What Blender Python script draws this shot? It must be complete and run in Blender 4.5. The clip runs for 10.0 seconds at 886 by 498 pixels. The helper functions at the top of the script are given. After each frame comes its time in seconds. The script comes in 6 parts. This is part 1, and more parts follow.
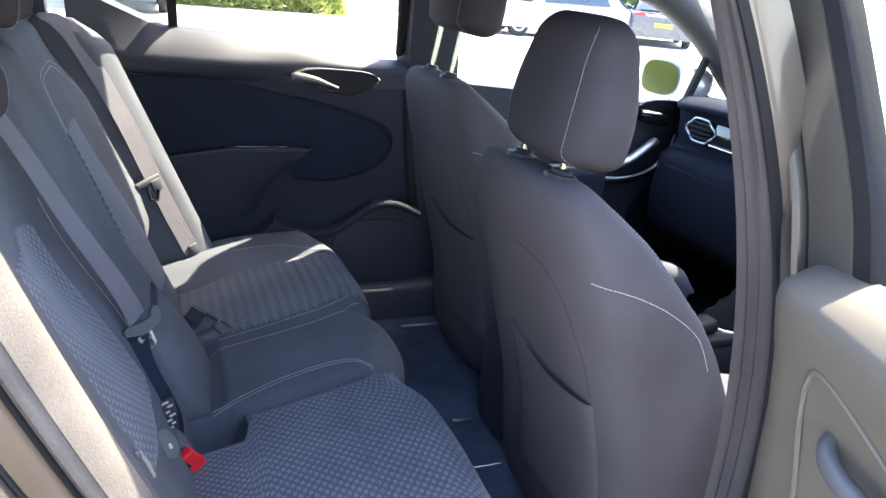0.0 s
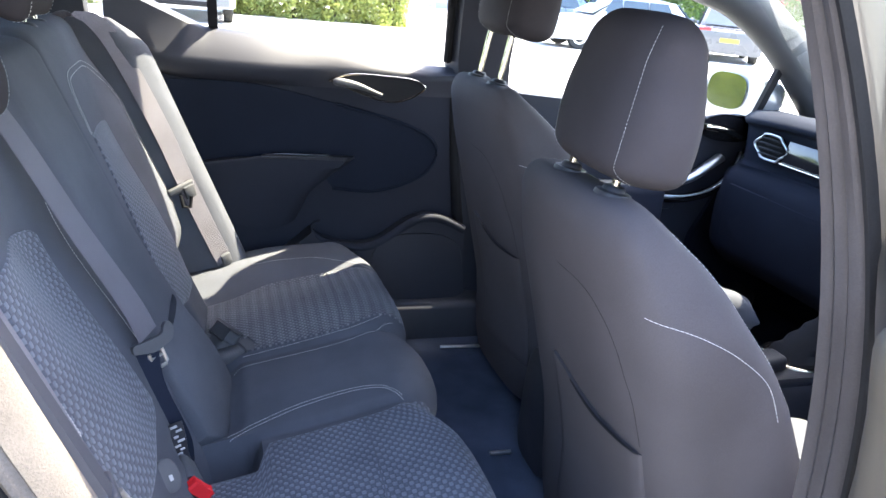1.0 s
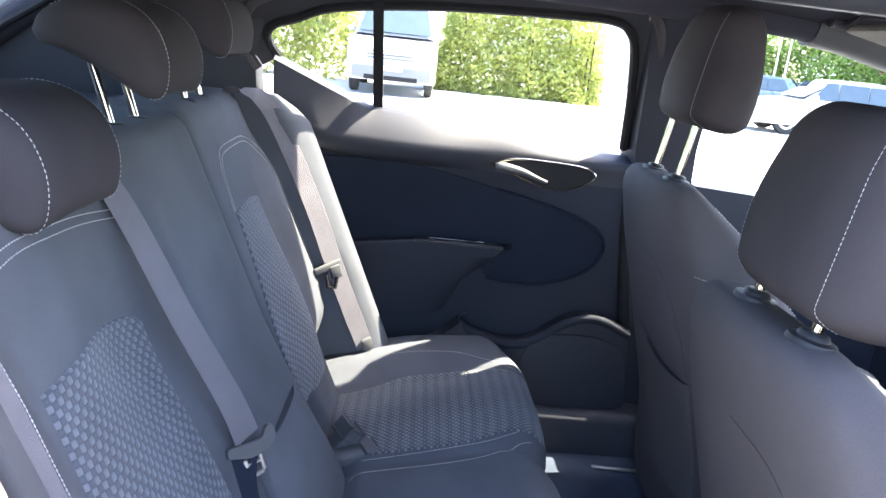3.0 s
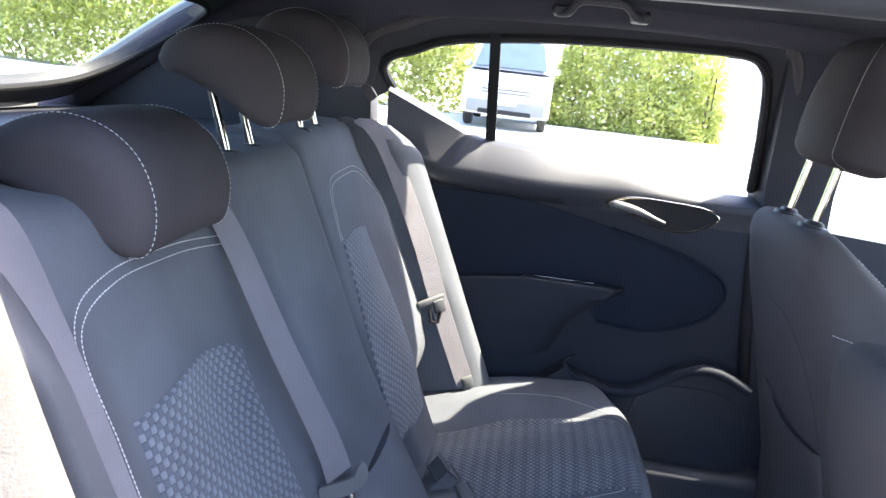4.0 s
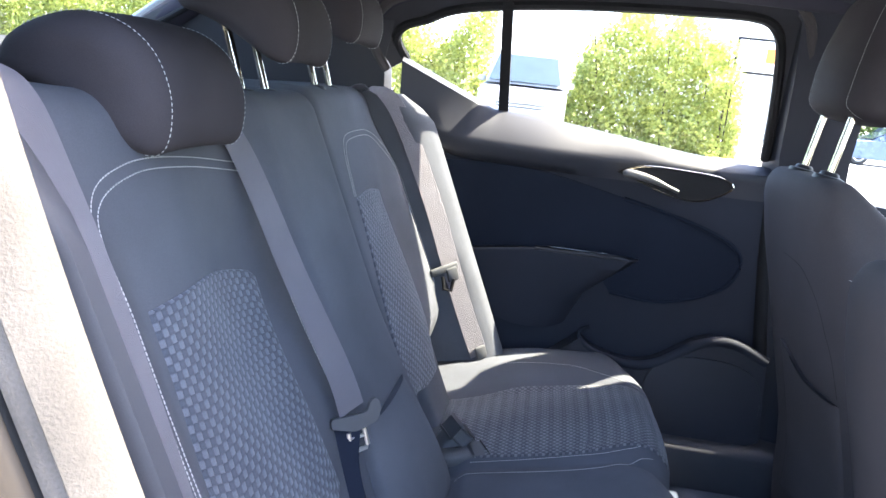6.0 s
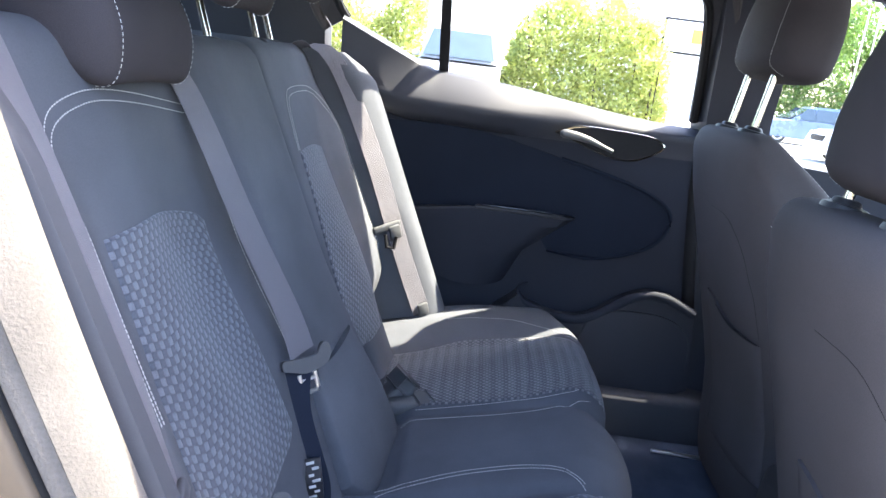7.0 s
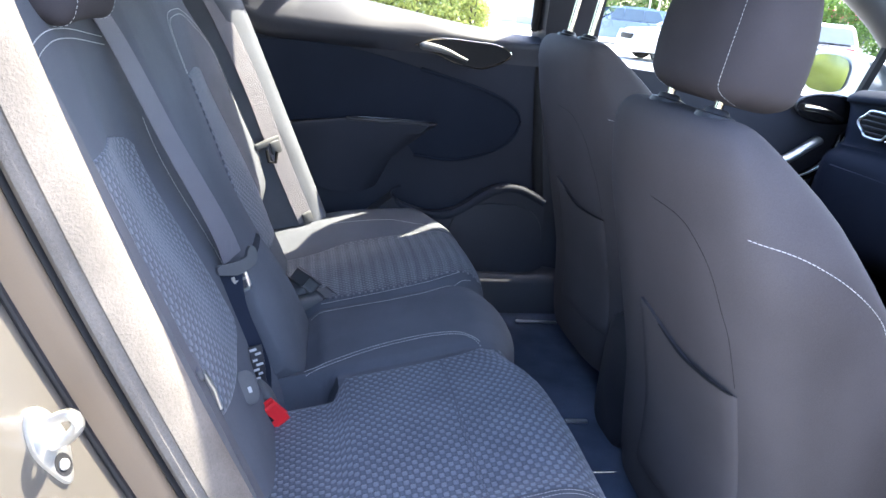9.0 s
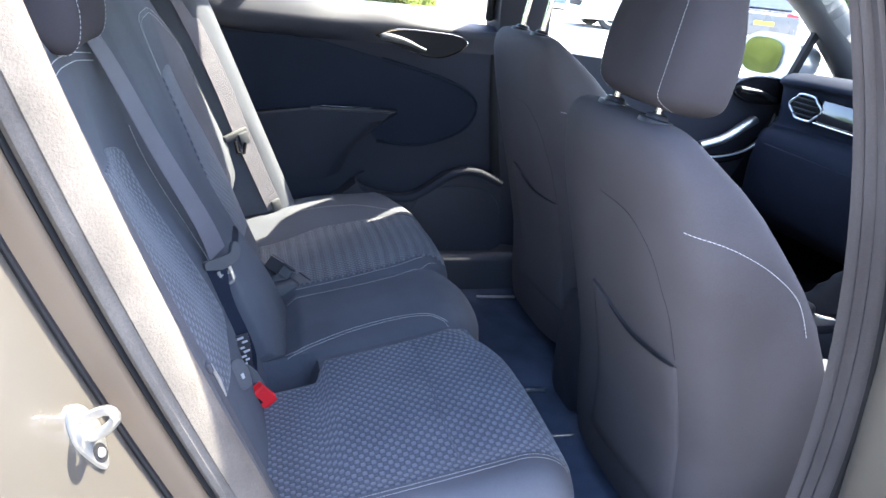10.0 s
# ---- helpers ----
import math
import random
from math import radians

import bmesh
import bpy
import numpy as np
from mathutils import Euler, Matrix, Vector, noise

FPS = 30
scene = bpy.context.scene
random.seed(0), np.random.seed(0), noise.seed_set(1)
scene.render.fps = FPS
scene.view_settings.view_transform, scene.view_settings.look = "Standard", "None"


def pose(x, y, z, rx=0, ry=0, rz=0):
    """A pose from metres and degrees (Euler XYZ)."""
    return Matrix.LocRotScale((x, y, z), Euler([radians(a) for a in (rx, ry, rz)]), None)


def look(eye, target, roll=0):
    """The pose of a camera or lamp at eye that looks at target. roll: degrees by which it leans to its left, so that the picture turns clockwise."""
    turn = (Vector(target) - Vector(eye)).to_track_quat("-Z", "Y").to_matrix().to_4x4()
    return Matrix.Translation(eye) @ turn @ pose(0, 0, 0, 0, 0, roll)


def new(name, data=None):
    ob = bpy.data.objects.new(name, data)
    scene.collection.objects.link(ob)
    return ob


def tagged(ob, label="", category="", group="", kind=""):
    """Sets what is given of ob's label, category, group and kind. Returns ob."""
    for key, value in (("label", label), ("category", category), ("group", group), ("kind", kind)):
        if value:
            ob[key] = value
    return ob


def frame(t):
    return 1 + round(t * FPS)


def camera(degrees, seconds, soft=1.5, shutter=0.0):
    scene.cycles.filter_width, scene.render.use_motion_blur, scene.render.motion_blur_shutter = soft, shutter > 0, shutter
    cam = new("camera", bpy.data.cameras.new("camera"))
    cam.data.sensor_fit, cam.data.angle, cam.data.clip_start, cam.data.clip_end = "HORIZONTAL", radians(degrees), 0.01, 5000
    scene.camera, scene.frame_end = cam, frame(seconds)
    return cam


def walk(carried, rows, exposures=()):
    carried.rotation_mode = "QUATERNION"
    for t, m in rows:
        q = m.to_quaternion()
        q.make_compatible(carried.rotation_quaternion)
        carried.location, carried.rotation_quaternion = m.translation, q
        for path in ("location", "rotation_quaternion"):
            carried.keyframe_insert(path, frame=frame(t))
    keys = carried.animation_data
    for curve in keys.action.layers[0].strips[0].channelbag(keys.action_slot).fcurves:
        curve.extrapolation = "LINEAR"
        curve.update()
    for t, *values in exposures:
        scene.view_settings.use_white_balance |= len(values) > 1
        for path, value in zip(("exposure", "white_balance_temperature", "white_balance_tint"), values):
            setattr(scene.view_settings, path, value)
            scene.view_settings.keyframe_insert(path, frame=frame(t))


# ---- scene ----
cam = camera(61.9, 10.0)
PATH = [
    (0, (0.135, -1.475, 1.383), (0.855, 0.258, 0.692), 5.5),
    (0.5, (0.171, -1.422, 1.37), (0.832, 0.338, 0.686), 6.0),
    (1, (0.208, -1.368, 1.356), (0.792, 0.422, 0.682), 5.8),
    (1.5, (0.242, -1.307, 1.348), (0.747, 0.516, 0.7), 5.6),
    (2, (0.277, -1.251, 1.357), (0.675, 0.611, 0.746), 6.0),
    (2.5, (0.3, -1.206, 1.36), (0.557, 0.693, 0.787), 6.0),
    (3.8, (0.31, -1.146, 1.372), (0.172, 0.788, 0.882), 6.7),
    (4, (0.305, -1.131, 1.359), (0.112, 0.8, 0.877), 6.7),
    (4.5, (0.313, -1.128, 1.34), (0.019, 0.792, 0.866), 6.9),
    (5, (0.321, -1.133, 1.305), (0.025, 0.793, 0.854), 6.7),
    (5.2, (0.32, -1.139, 1.294), (0.038, 0.793, 0.861), 6.5),
    (6.5, (0.327, -1.177, 1.212), (0.147, 0.763, 0.76), 6.8),
    (7, (0.314, -1.2, 1.195), (0.26, 0.742, 0.72), 7.2),
    (7.5, (0.295, -1.228, 1.169), (0.39, 0.704, 0.659), 7.0),
    (8, (0.261, -1.276, 1.171), (0.461, 0.635, 0.615), 6.2),
    (8.5, (0.229, -1.33, 1.19), (0.543, 0.551, 0.588), 5.9),
    (9, (0.194, -1.385, 1.214), (0.593, 0.463, 0.561), 6.2),
    (9.5, (0.17, -1.428, 1.254), (0.629, 0.39, 0.56), 6.2),
    (10, (0.141, -1.47, 1.289), (0.662, 0.321, 0.567), 6.2),
]
walk(cam, [(t, look(eye, target, roll)) for t, eye, target, roll in PATH],
     exposures=[(0.0, 3.38, 6400, 15), (1.0, 3.58, 6380, 15), (2.3, 3.78, 6320, 15), (4.5, 3.64, 6250, 15), (8.0, 3.68, 6220, 15), (10.0, 3.64, 6100, 14)])

from mathutils.bvhtree import BVHTree

# ---- world, sun, exposure ----
SUN_DIR = Vector((0.60, 0.17, 0.93)).normalized()
world = bpy.data.worlds.new("sky")
scene.world = world
world.use_nodes = True
wn = world.node_tree.nodes
sky = wn.new("ShaderNodeTexSky")
sky.sky_type = "NISHITA"
sky.sun_disc = False
sky.dust_density = 2.5
sky.sun_elevation = math.asin(SUN_DIR.z)
sky.sun_rotation = math.atan2(SUN_DIR.x, SUN_DIR.y)
world.node_tree.links.new(sky.outputs[0], wn["Background"].inputs[0])
wn["Background"].inputs[1].default_value = 0.15
sun = new("sun", bpy.data.lights.new("sun", "SUN"))
sun.data.energy = 3.3
sun.data.angle = radians(0.5)
sun.data.color = (1.0, 0.925, 0.69)
sun.matrix_world = look((0, 0, 30), Vector((0, 0, 30)) - SUN_DIR)

# ---- materials ----


def shader(name):
    m = bpy.data.materials.new(name)
    m.use_nodes = True
    nt = m.node_tree
    return m, nt, nt.nodes["Principled BSDF"]


def link(nt, a, b):
    nt.links.new(a, b)


def node(nt, kind, **values):
    n = nt.nodes.new(kind)
    for k, v in values.items():
        n.inputs[k.replace("_", " ")].default_value = v
    return n


def ramp(nt, source, stops):
    r = nt.nodes.new("ShaderNodeValToRGB")
    el = r.color_ramp.elements
    while len(el) < len(stops):
        el.new(0.5)
    for e, (p, c) in zip(el, stops):
        e.position, e.color = p, (*c, 1)
    link(nt, source, r.inputs[0])
    return r.outputs[0]


def surface(name, base, rough=0.6, metal=0.0, vary=0.12, grain=300.0, stain=4.0, bump=0.15, depth=0.001, coat=0.0, spec=0.5, weave=False):
    """A plain material with grain and slow stains over its base colour."""
    m, nt, b = shader(name)
    co = nt.nodes.new("ShaderNodeTexCoord")
    fine = node(nt, "ShaderNodeTexNoise", Scale=grain, Detail=3.0)
    slow = node(nt, "ShaderNodeTexNoise", Scale=stain, Detail=4.0)
    for n in (fine, slow):
        link(nt, co.outputs["Object"], n.inputs["Vector"])
    lo = tuple(c * (1 - vary) for c in base)
    hi = tuple(min(1, c * (1 + vary)) for c in base)
    c1 = ramp(nt, slow.outputs["Fac"], [(0.3, lo), (0.7, hi)])
    mix = nt.nodes.new("ShaderNodeMix")
    mix.data_type, mix.blend_type = "RGBA", "MULTIPLY"
    mix.inputs[0].default_value = 1.0
    link(nt, c1, mix.inputs[6])
    c2 = ramp(nt, fine.outputs["Fac"], [(0.25, (1 - vary,) * 3), (0.75, (1.0, 1.0, 1.0))])
    link(nt, c2, mix.inputs[7])
    link(nt, mix.outputs[2], b.inputs["Base Color"])
    b.inputs["Metallic"].default_value = metal
    rr = nt.nodes.new("ShaderNodeMapRange")
    rr.inputs["To Min"].default_value, rr.inputs["To Max"].default_value = max(0.02, rough - 0.07), min(1, rough + 0.07)
    link(nt, slow.outputs["Fac"], rr.inputs["Value"])
    link(nt, rr.outputs[0], b.inputs["Roughness"])
    b.inputs["Coat Weight"].default_value = coat
    b.inputs["Specular IOR Level"].default_value = spec
    if bump:
        bp = node(nt, "ShaderNodeBump", Strength=bump, Distance=depth)
        if weave:
            w1 = node(nt, "ShaderNodeTexWave", Scale=grain * 0.5, Distortion=0.4)
            w2 = node(nt, "ShaderNodeTexWave", Scale=grain * 0.5, Distortion=0.4)
            w1.bands_direction, w2.bands_direction = "Y", "Z"
            add = nt.nodes.new("ShaderNodeMath")
            for i, w in enumerate((w1, w2)):
                link(nt, co.outputs["Object"], w.inputs["Vector"])
                link(nt, w.outputs["Fac"], add.inputs[i])
            link(nt, add.outputs[0], bp.inputs["Height"])
        else:
            link(nt, fine.outputs["Fac"], bp.inputs["Height"])
        link(nt, bp.outputs[0], b.inputs["Normal"])
    return m


def woven(name, dark, light, cell, cross, stripe=0.0):
    """Basket-woven upholstery: lighter raised pads in staggered rows. cross: Object axes of the weave."""
    m, nt, b = shader(name)
    co = nt.nodes.new("ShaderNodeTexCoord")
    sep = nt.nodes.new("ShaderNodeSeparateXYZ")
    link(nt, co.outputs["UV"], sep.inputs[0])

    def math_node(op, a, c=None, val=None):
        n = nt.nodes.new("ShaderNodeMath")
        n.operation = op
        link(nt, a, n.inputs[0])
        if c is not None:
            link(nt, c, n.inputs[1])
        if val is not None:
            n.inputs[1].default_value = val
        if op == "MULTIPLY_ADD":
            n.inputs[2].default_value = 0.5
        return n.outputs[0]
    u = math_node("MULTIPLY", sep.outputs[0], val=math.pi / cell)
    v = math_node("MULTIPLY", sep.outputs[1], val=math.pi / (cell * cross))
    pads = math_node("MULTIPLY", math_node("SINE", u), math_node("SINE", v))
    absp = math_node("ABSOLUTE", pads)
    sign = math_node("GREATER_THAN", pads, val=0.0)
    tall = math_node("POWER", absp, val=0.38)
    high = math_node("MULTIPLY", tall, sign)
    low = math_node("MULTIPLY", tall, val=0.35)
    height = math_node("ADD", high, low)
    fine = node(nt, "ShaderNodeTexNoise", Scale=900.0, Detail=2.0)
    link(nt, co.outputs["Object"], fine.inputs["Vector"])
    slow = node(nt, "ShaderNodeTexNoise", Scale=9.0, Detail=3.0)
    link(nt, co.outputs["Object"], slow.inputs["Vector"])
    col = ramp(nt, height, [(0.1, dark), (0.95, light)])
    mul = nt.nodes.new("ShaderNodeMix")
    mul.data_type, mul.blend_type = "RGBA", "MULTIPLY"
    mul.inputs[0].default_value = 1.0
    link(nt, col, mul.inputs[6])
    link(nt, ramp(nt, slow.outputs["Fac"], [(0.3, (0.75, 0.75, 0.78)), (0.7, (1.0, 1.0, 1.0))]), mul.inputs[7])
    mul2 = nt.nodes.new("ShaderNodeMix")
    mul2.data_type, mul2.blend_type = "RGBA", "MULTIPLY"
    mul2.inputs[0].default_value = 1.0
    link(nt, mul.outputs[2], mul2.inputs[6])
    link(nt, ramp(nt, fine.outputs["Fac"], [(0.3, (0.72, 0.72, 0.72)), (0.7, (1.0, 1.0, 1.0))]), mul2.inputs[7])
    tint = mul2.outputs[2]
    if stripe:
        # columns of lighter yarn
        wave = math_node("SINE", math_node("MULTIPLY", sep.outputs[0], val=2 * math.pi / stripe))
        mul3 = nt.nodes.new("ShaderNodeMix")
        mul3.data_type, mul3.blend_type = "RGBA", "MULTIPLY"
        mul3.inputs[0].default_value = 1.0
        link(nt, tint, mul3.inputs[6])
        link(nt, ramp(nt, math_node("MULTIPLY_ADD", wave, val=0.5), [(0.2, (0.74, 0.75, 0.77)), (0.75, (1.0, 1.0, 1.0))]), mul3.inputs[7])
        tint = mul3.outputs[2]
    link(nt, tint, b.inputs["Base Color"])
    b.inputs["Roughness"].default_value = 0.85
    b.inputs["Specular IOR Level"].default_value = 0.15
    b.inputs["Sheen Weight"].default_value = 0.15
    bp = node(nt, "ShaderNodeBump", Strength=0.7, Distance=0.0018)
    link(nt, height, bp.inputs["Height"])
    link(nt, bp.outputs[0], b.inputs["Normal"])
    return m


def glass(name, tint=(1, 1, 1), gloss=1.0):
    m, nt, b = shader(name)
    nt.nodes.remove(b)
    out = nt.nodes["Material Output"]
    tr = nt.nodes.new("ShaderNodeBsdfTransparent")
    tr.inputs[0].default_value = (*tint, 1)
    gl = nt.nodes.new("ShaderNodeBsdfGlossy")
    gl.inputs["Roughness"].default_value = 0.03
    fr = node(nt, "ShaderNodeLayerWeight", Blend=0.5)
    p5 = nt.nodes.new("ShaderNodeMath")
    p5.operation = "POWER"
    p5.inputs[1].default_value = 5.0
    link(nt, fr.outputs["Facing"], p5.inputs[0])
    k = nt.nodes.new("ShaderNodeMath")
    k.operation = "MULTIPLY_ADD"
    k.inputs[1].default_value, k.inputs[2].default_value = 0.9 * gloss, 0.04 * gloss
    link(nt, p5.outputs[0], k.inputs[0])
    mx = nt.nodes.new("ShaderNodeMixShader")
    link(nt, k.outputs[0], mx.inputs[0])
    link(nt, tr.outputs[0], mx.inputs[1])
    link(nt, gl.outputs[0], mx.inputs[2])
    link(nt, mx.outputs[0], out.inputs[0])
    return m


def leafy(name, a, b2, clump=1.6):
    """Leaves whose colour changes from clump to clump and a little from leaf to leaf."""
    m, nt, b = shader(name)
    geo = nt.nodes.new("ShaderNodeNewGeometry")
    co = nt.nodes.new("ShaderNodeTexCoord")
    lump = node(nt, "ShaderNodeTexNoise", Scale=clump, Detail=3.0, Roughness=0.7)
    link(nt, co.outputs["Object"], lump.inputs["Vector"])
    mix = nt.nodes.new("ShaderNodeMath")
    mix.operation = "MULTIPLY_ADD"
    mix.inputs[1].default_value = 0.45
    link(nt, geo.outputs["Random Per Island"], mix.inputs[0])
    spread = nt.nodes.new("ShaderNodeMapRange")
    spread.inputs["From Min"].default_value, spread.inputs["From Max"].default_value = 0.30, 0.70
    spread.inputs["To Min"].default_value, spread.inputs["To Max"].default_value = 0.0, 0.55
    link(nt, lump.outputs["Fac"], spread.inputs["Value"])
    link(nt, spread.outputs[0], mix.inputs[2])
    col = ramp(nt, mix.outputs[0], [(0.0, a), (1.0, b2)])
    link(nt, col, b.inputs["Base Color"])
    b.inputs["Roughness"].default_value = 0.5
    tl = nt.nodes.new("ShaderNodeBsdfTranslucent")
    link(nt, col, tl.inputs[0])
    mx = nt.nodes.new("ShaderNodeMixShader")
    mx.inputs[0].default_value = 0.45
    link(nt, b.outputs[0], mx.inputs[1])
    link(nt, tl.outputs[0], mx.inputs[2])
    link(nt, mx.outputs[0], nt.nodes["Material Output"].inputs[0])
    return m


FABRIC = surface("charcoal_seat_cloth", (0.090, 0.096, 0.112), 0.85, vary=0.18, grain=700, stain=5, bump=0.35, depth=0.0008, spec=0.12)
FABRIC_SIDE = surface("charcoal_seat_side_cloth", (0.070, 0.064, 0.069), 0.82, vary=0.16, grain=600, stain=4, bump=0.3, depth=0.0008, spec=0.12)
KNIT = surface("headrest_knit", (0.043, 0.039, 0.044), 0.85, vary=0.18, grain=900, stain=6, bump=0.45, depth=0.0008, spec=0.1)
WEAVE = woven("basket_weave_cloth", (0.060, 0.068, 0.087), (0.152, 0.166, 0.198), 0.0100, 0.80)
WEAVE_FINE = woven("fine_chevron_cloth", (0.074, 0.080, 0.096), (0.215, 0.218, 0.228), 0.0066, 0.85, 0.026)
STITCH = surface("pale_grey_thread", (0.38, 0.38, 0.38), 0.7, vary=0.1, bump=0)
BELT = surface("grey_belt_webbing", (0.138, 0.133, 0.152), 0.6, vary=0.1, grain=800, stain=10, bump=0.5, depth=0.0008, spec=0.3, weave=True)
# Warm gold cast of the reflections is put into the chrome's base colour.
CHROME = surface("chrome", (0.64, 0.57, 0.44), 0.14, metal=1.0, vary=0.03, bump=0)
SATIN = surface("satin_chrome", (0.66, 0.66, 0.66), 0.38, metal=1.0, vary=0.05, bump=0)
PLASTIC = surface("black_trim_plastic", (0.028, 0.029, 0.035), 0.5, vary=0.12, grain=900, stain=5, bump=0.3, depth=0.0006, spec=0.3)
PLASTIC_SOFT = surface("dark_grey_soft_plastic", (0.025, 0.027, 0.037), 0.55, vary=0.12, grain=700, stain=4, bump=0.2, depth=0.0004, spec=0.35)
PLASTIC_GREY = surface("grey_pillar_plastic", (0.075, 0.078, 0.084), 0.6, vary=0.08, grain=700, stain=3, bump=0.25, depth=0.0005, spec=0.3)
PLASTIC_MATT = surface("matt_door_plastic", (0.021, 0.024, 0.035), 0.75, vary=0.12, grain=800, stain=4, bump=0.3, depth=0.0006, spec=0.2)
PILLAR = surface("dark_pillar_trim", (0.040, 0.042, 0.049), 0.7, vary=0.1, grain=700, stain=3, bump=0.25, depth=0.0005, spec=0.2)
GLOSS = surface("piano_black", (0.012, 0.012, 0.014), 0.12, vary=0.1, bump=0, coat=0.6)
# Dark door plastic lightened and warmed: the open door's glare is in its colour.
PLASTIC_GLARE = surface("door_plastic_with_glare", (0.100, 0.088, 0.072), 0.6, vary=0.1, grain=700, stain=4, bump=0.3, depth=0.0006, spec=0.3)
RUBBER = surface("black_rubber", (0.014, 0.014, 0.016), 0.65, vary=0.2, grain=300, bump=0.2, spec=0.15)
SEAL = surface("flocked_weatherstrip", (0.104, 0.094, 0.086), 0.85, vary=0.2, grain=350, stain=14, bump=0.6, depth=0.0015, spec=0.2)
HEADLINER = surface("dark_headliner_cloth", (0.040, 0.039, 0.052), 0.9, vary=0.1, grain=800, stain=3, bump=0.3, depth=0.0006, spec=0.1)
CARPET = surface("black_carpet", (0.080, 0.098, 0.140), 0.95, vary=0.3, grain=500, stain=8, bump=0.8, depth=0.002, spec=0.05)
PAINT = surface("bronze_metallic_paint", (0.114, 0.104, 0.092), 0.34, metal=0.55, vary=0.05, grain=1500, stain=2, bump=0.03, depth=0.0002, coat=0.7)
# Body paint again, duller and browner: the flange's shade is in the colour.
SHADE_PAINT = surface("bronze_paint_shaded", (0.105, 0.078, 0.055), 0.5, metal=0.15, vary=0.08, grain=900, stain=3, bump=0.05, depth=0.0003, spec=0.3)
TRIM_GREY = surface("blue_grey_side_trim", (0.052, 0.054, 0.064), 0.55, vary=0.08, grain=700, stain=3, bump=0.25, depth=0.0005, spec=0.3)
TRIM_PALE = surface("pale_grey_pillar_trim", (0.075, 0.077, 0.083), 0.65, vary=0.08, grain=700, stain=3, bump=0.2, depth=0.0005, spec=0.25)
SEAL_DARK = surface("dark_brown_seal", (0.060, 0.054, 0.056), 0.7, vary=0.15, grain=400, stain=8, bump=0.4, depth=0.001, spec=0.2)
HANDLE = surface("satin_silver_handle", (0.11, 0.11, 0.112), 0.45, metal=0.3, vary=0.05, bump=0)
INSET = surface("matt_black_inset", (0.015, 0.019, 0.031), 0.75, vary=0.15, grain=700, stain=4, bump=0.3, depth=0.0006, spec=0.06)
RED = surface("red_plastic", (0.62, 0.02, 0.025), 0.4, vary=0.05, bump=0)
GLASS = glass("clear_glass", (0.93, 0.96, 0.95))
GLASS_TINT = glass("tinted_glass", (0.80, 0.86, 0.84))
GLASS_CAR = surface("dark_car_glass", (0.03, 0.05, 0.07), 0.06, vary=0.1, bump=0, coat=0.5)
MIRROR = surface("mirror_glass", (0.36, 0.40, 0.39), 0.02, metal=1.0, vary=0.0, bump=0)
STEEL = surface("zinc_steel", (0.55, 0.54, 0.52), 0.35, metal=0.9, vary=0.12, grain=200, bump=0.1)
WHITE_PAINT = surface("white_car_paint", (0.72, 0.73, 0.74), 0.3, vary=0.03, bump=0, coat=0.6)
SILVER_PAINT = surface("silver_car_paint", (0.45, 0.46, 0.48), 0.3, metal=0.5, vary=0.03, bump=0, coat=0.6)
VAN_PAINT = surface("silver_grey_van_paint", (0.26, 0.27, 0.29), 0.35, metal=0.15, vary=0.04, bump=0, coat=0.5)
DARK_PAINT = surface("dark_grey_car_paint", (0.09, 0.095, 0.11), 0.28, metal=0.3, vary=0.05, bump=0, coat=0.7)
BLUE_PAINT = surface("blue_car_paint", (0.10, 0.15, 0.26), 0.28, metal=0.2, vary=0.05, bump=0, coat=0.7)
# Trim lifted to grey: the glare veiling the van's front is in it.
GREY_TRIM = surface("grey_bumper_with_glare", (0.12, 0.125, 0.13), 0.6, vary=0.08, bump=0)
TYRE = surface("tyre_rubber", (0.02, 0.02, 0.02), 0.8, vary=0.2, bump=0.2)
PAVING = surface("pale_concrete_paving", (0.41, 0.41, 0.40), 0.85, vary=0.12, grain=40, stain=0.6, bump=0.3, depth=0.004)
RENDER = surface("pale_rendered_wall", (0.68, 0.66, 0.62), 0.9, vary=0.08, grain=30, stain=0.4, bump=0.2, depth=0.005)
TILE = surface("roof_grey", (0.22, 0.21, 0.20), 0.85, vary=0.12, grain=10, stain=0.5, bump=0.2)
LEAF = leafy("hedge_leaves", (0.13, 0.18, 0.04), (0.58, 0.60, 0.18))
LEAF_DARK = leafy("tree_leaves", (0.05, 0.11, 0.03), (0.16, 0.26, 0.05))
BARK = surface("bark", (0.10, 0.08, 0.06), 0.9, vary=0.3, grain=40, stain=5, bump=0.6, depth=0.01)
PINK = surface("pink_fascia_paint", (0.65, 0.03, 0.14), 0.5, vary=0.05, bump=0)
PLATE = surface("yellow_plate", (0.75, 0.52, 0.04), 0.5, vary=0.05, bump=0)
LAMP_RED = surface("red_lamp_lens", (0.5, 0.02, 0.02), 0.15, vary=0.05, bump=0)
LAMP_CLEAR = surface("clear_lamp_lens", (0.75, 0.78, 0.8), 0.1, vary=0.05, bump=0)
ORANGE = surface("orange_paint", (0.75, 0.28, 0.04), 0.5, vary=0.05, bump=0)

# ---- mesh helpers ----


def V(*a):
    return Vector(a)


def thing(name, base, label, category, group="", kind=""):
    ob = new(name)
    ob.empty_display_size = 0.05
    ob.location = base
    return tagged(ob, label, category, group, kind)


def finish(ob, mat, smooth):
    ob.data.materials.append(mat)
    if smooth:
        for p in ob.data.polygons:
            p.use_smooth = True
        ob.data.set_sharp_from_angle(angle=radians(42))


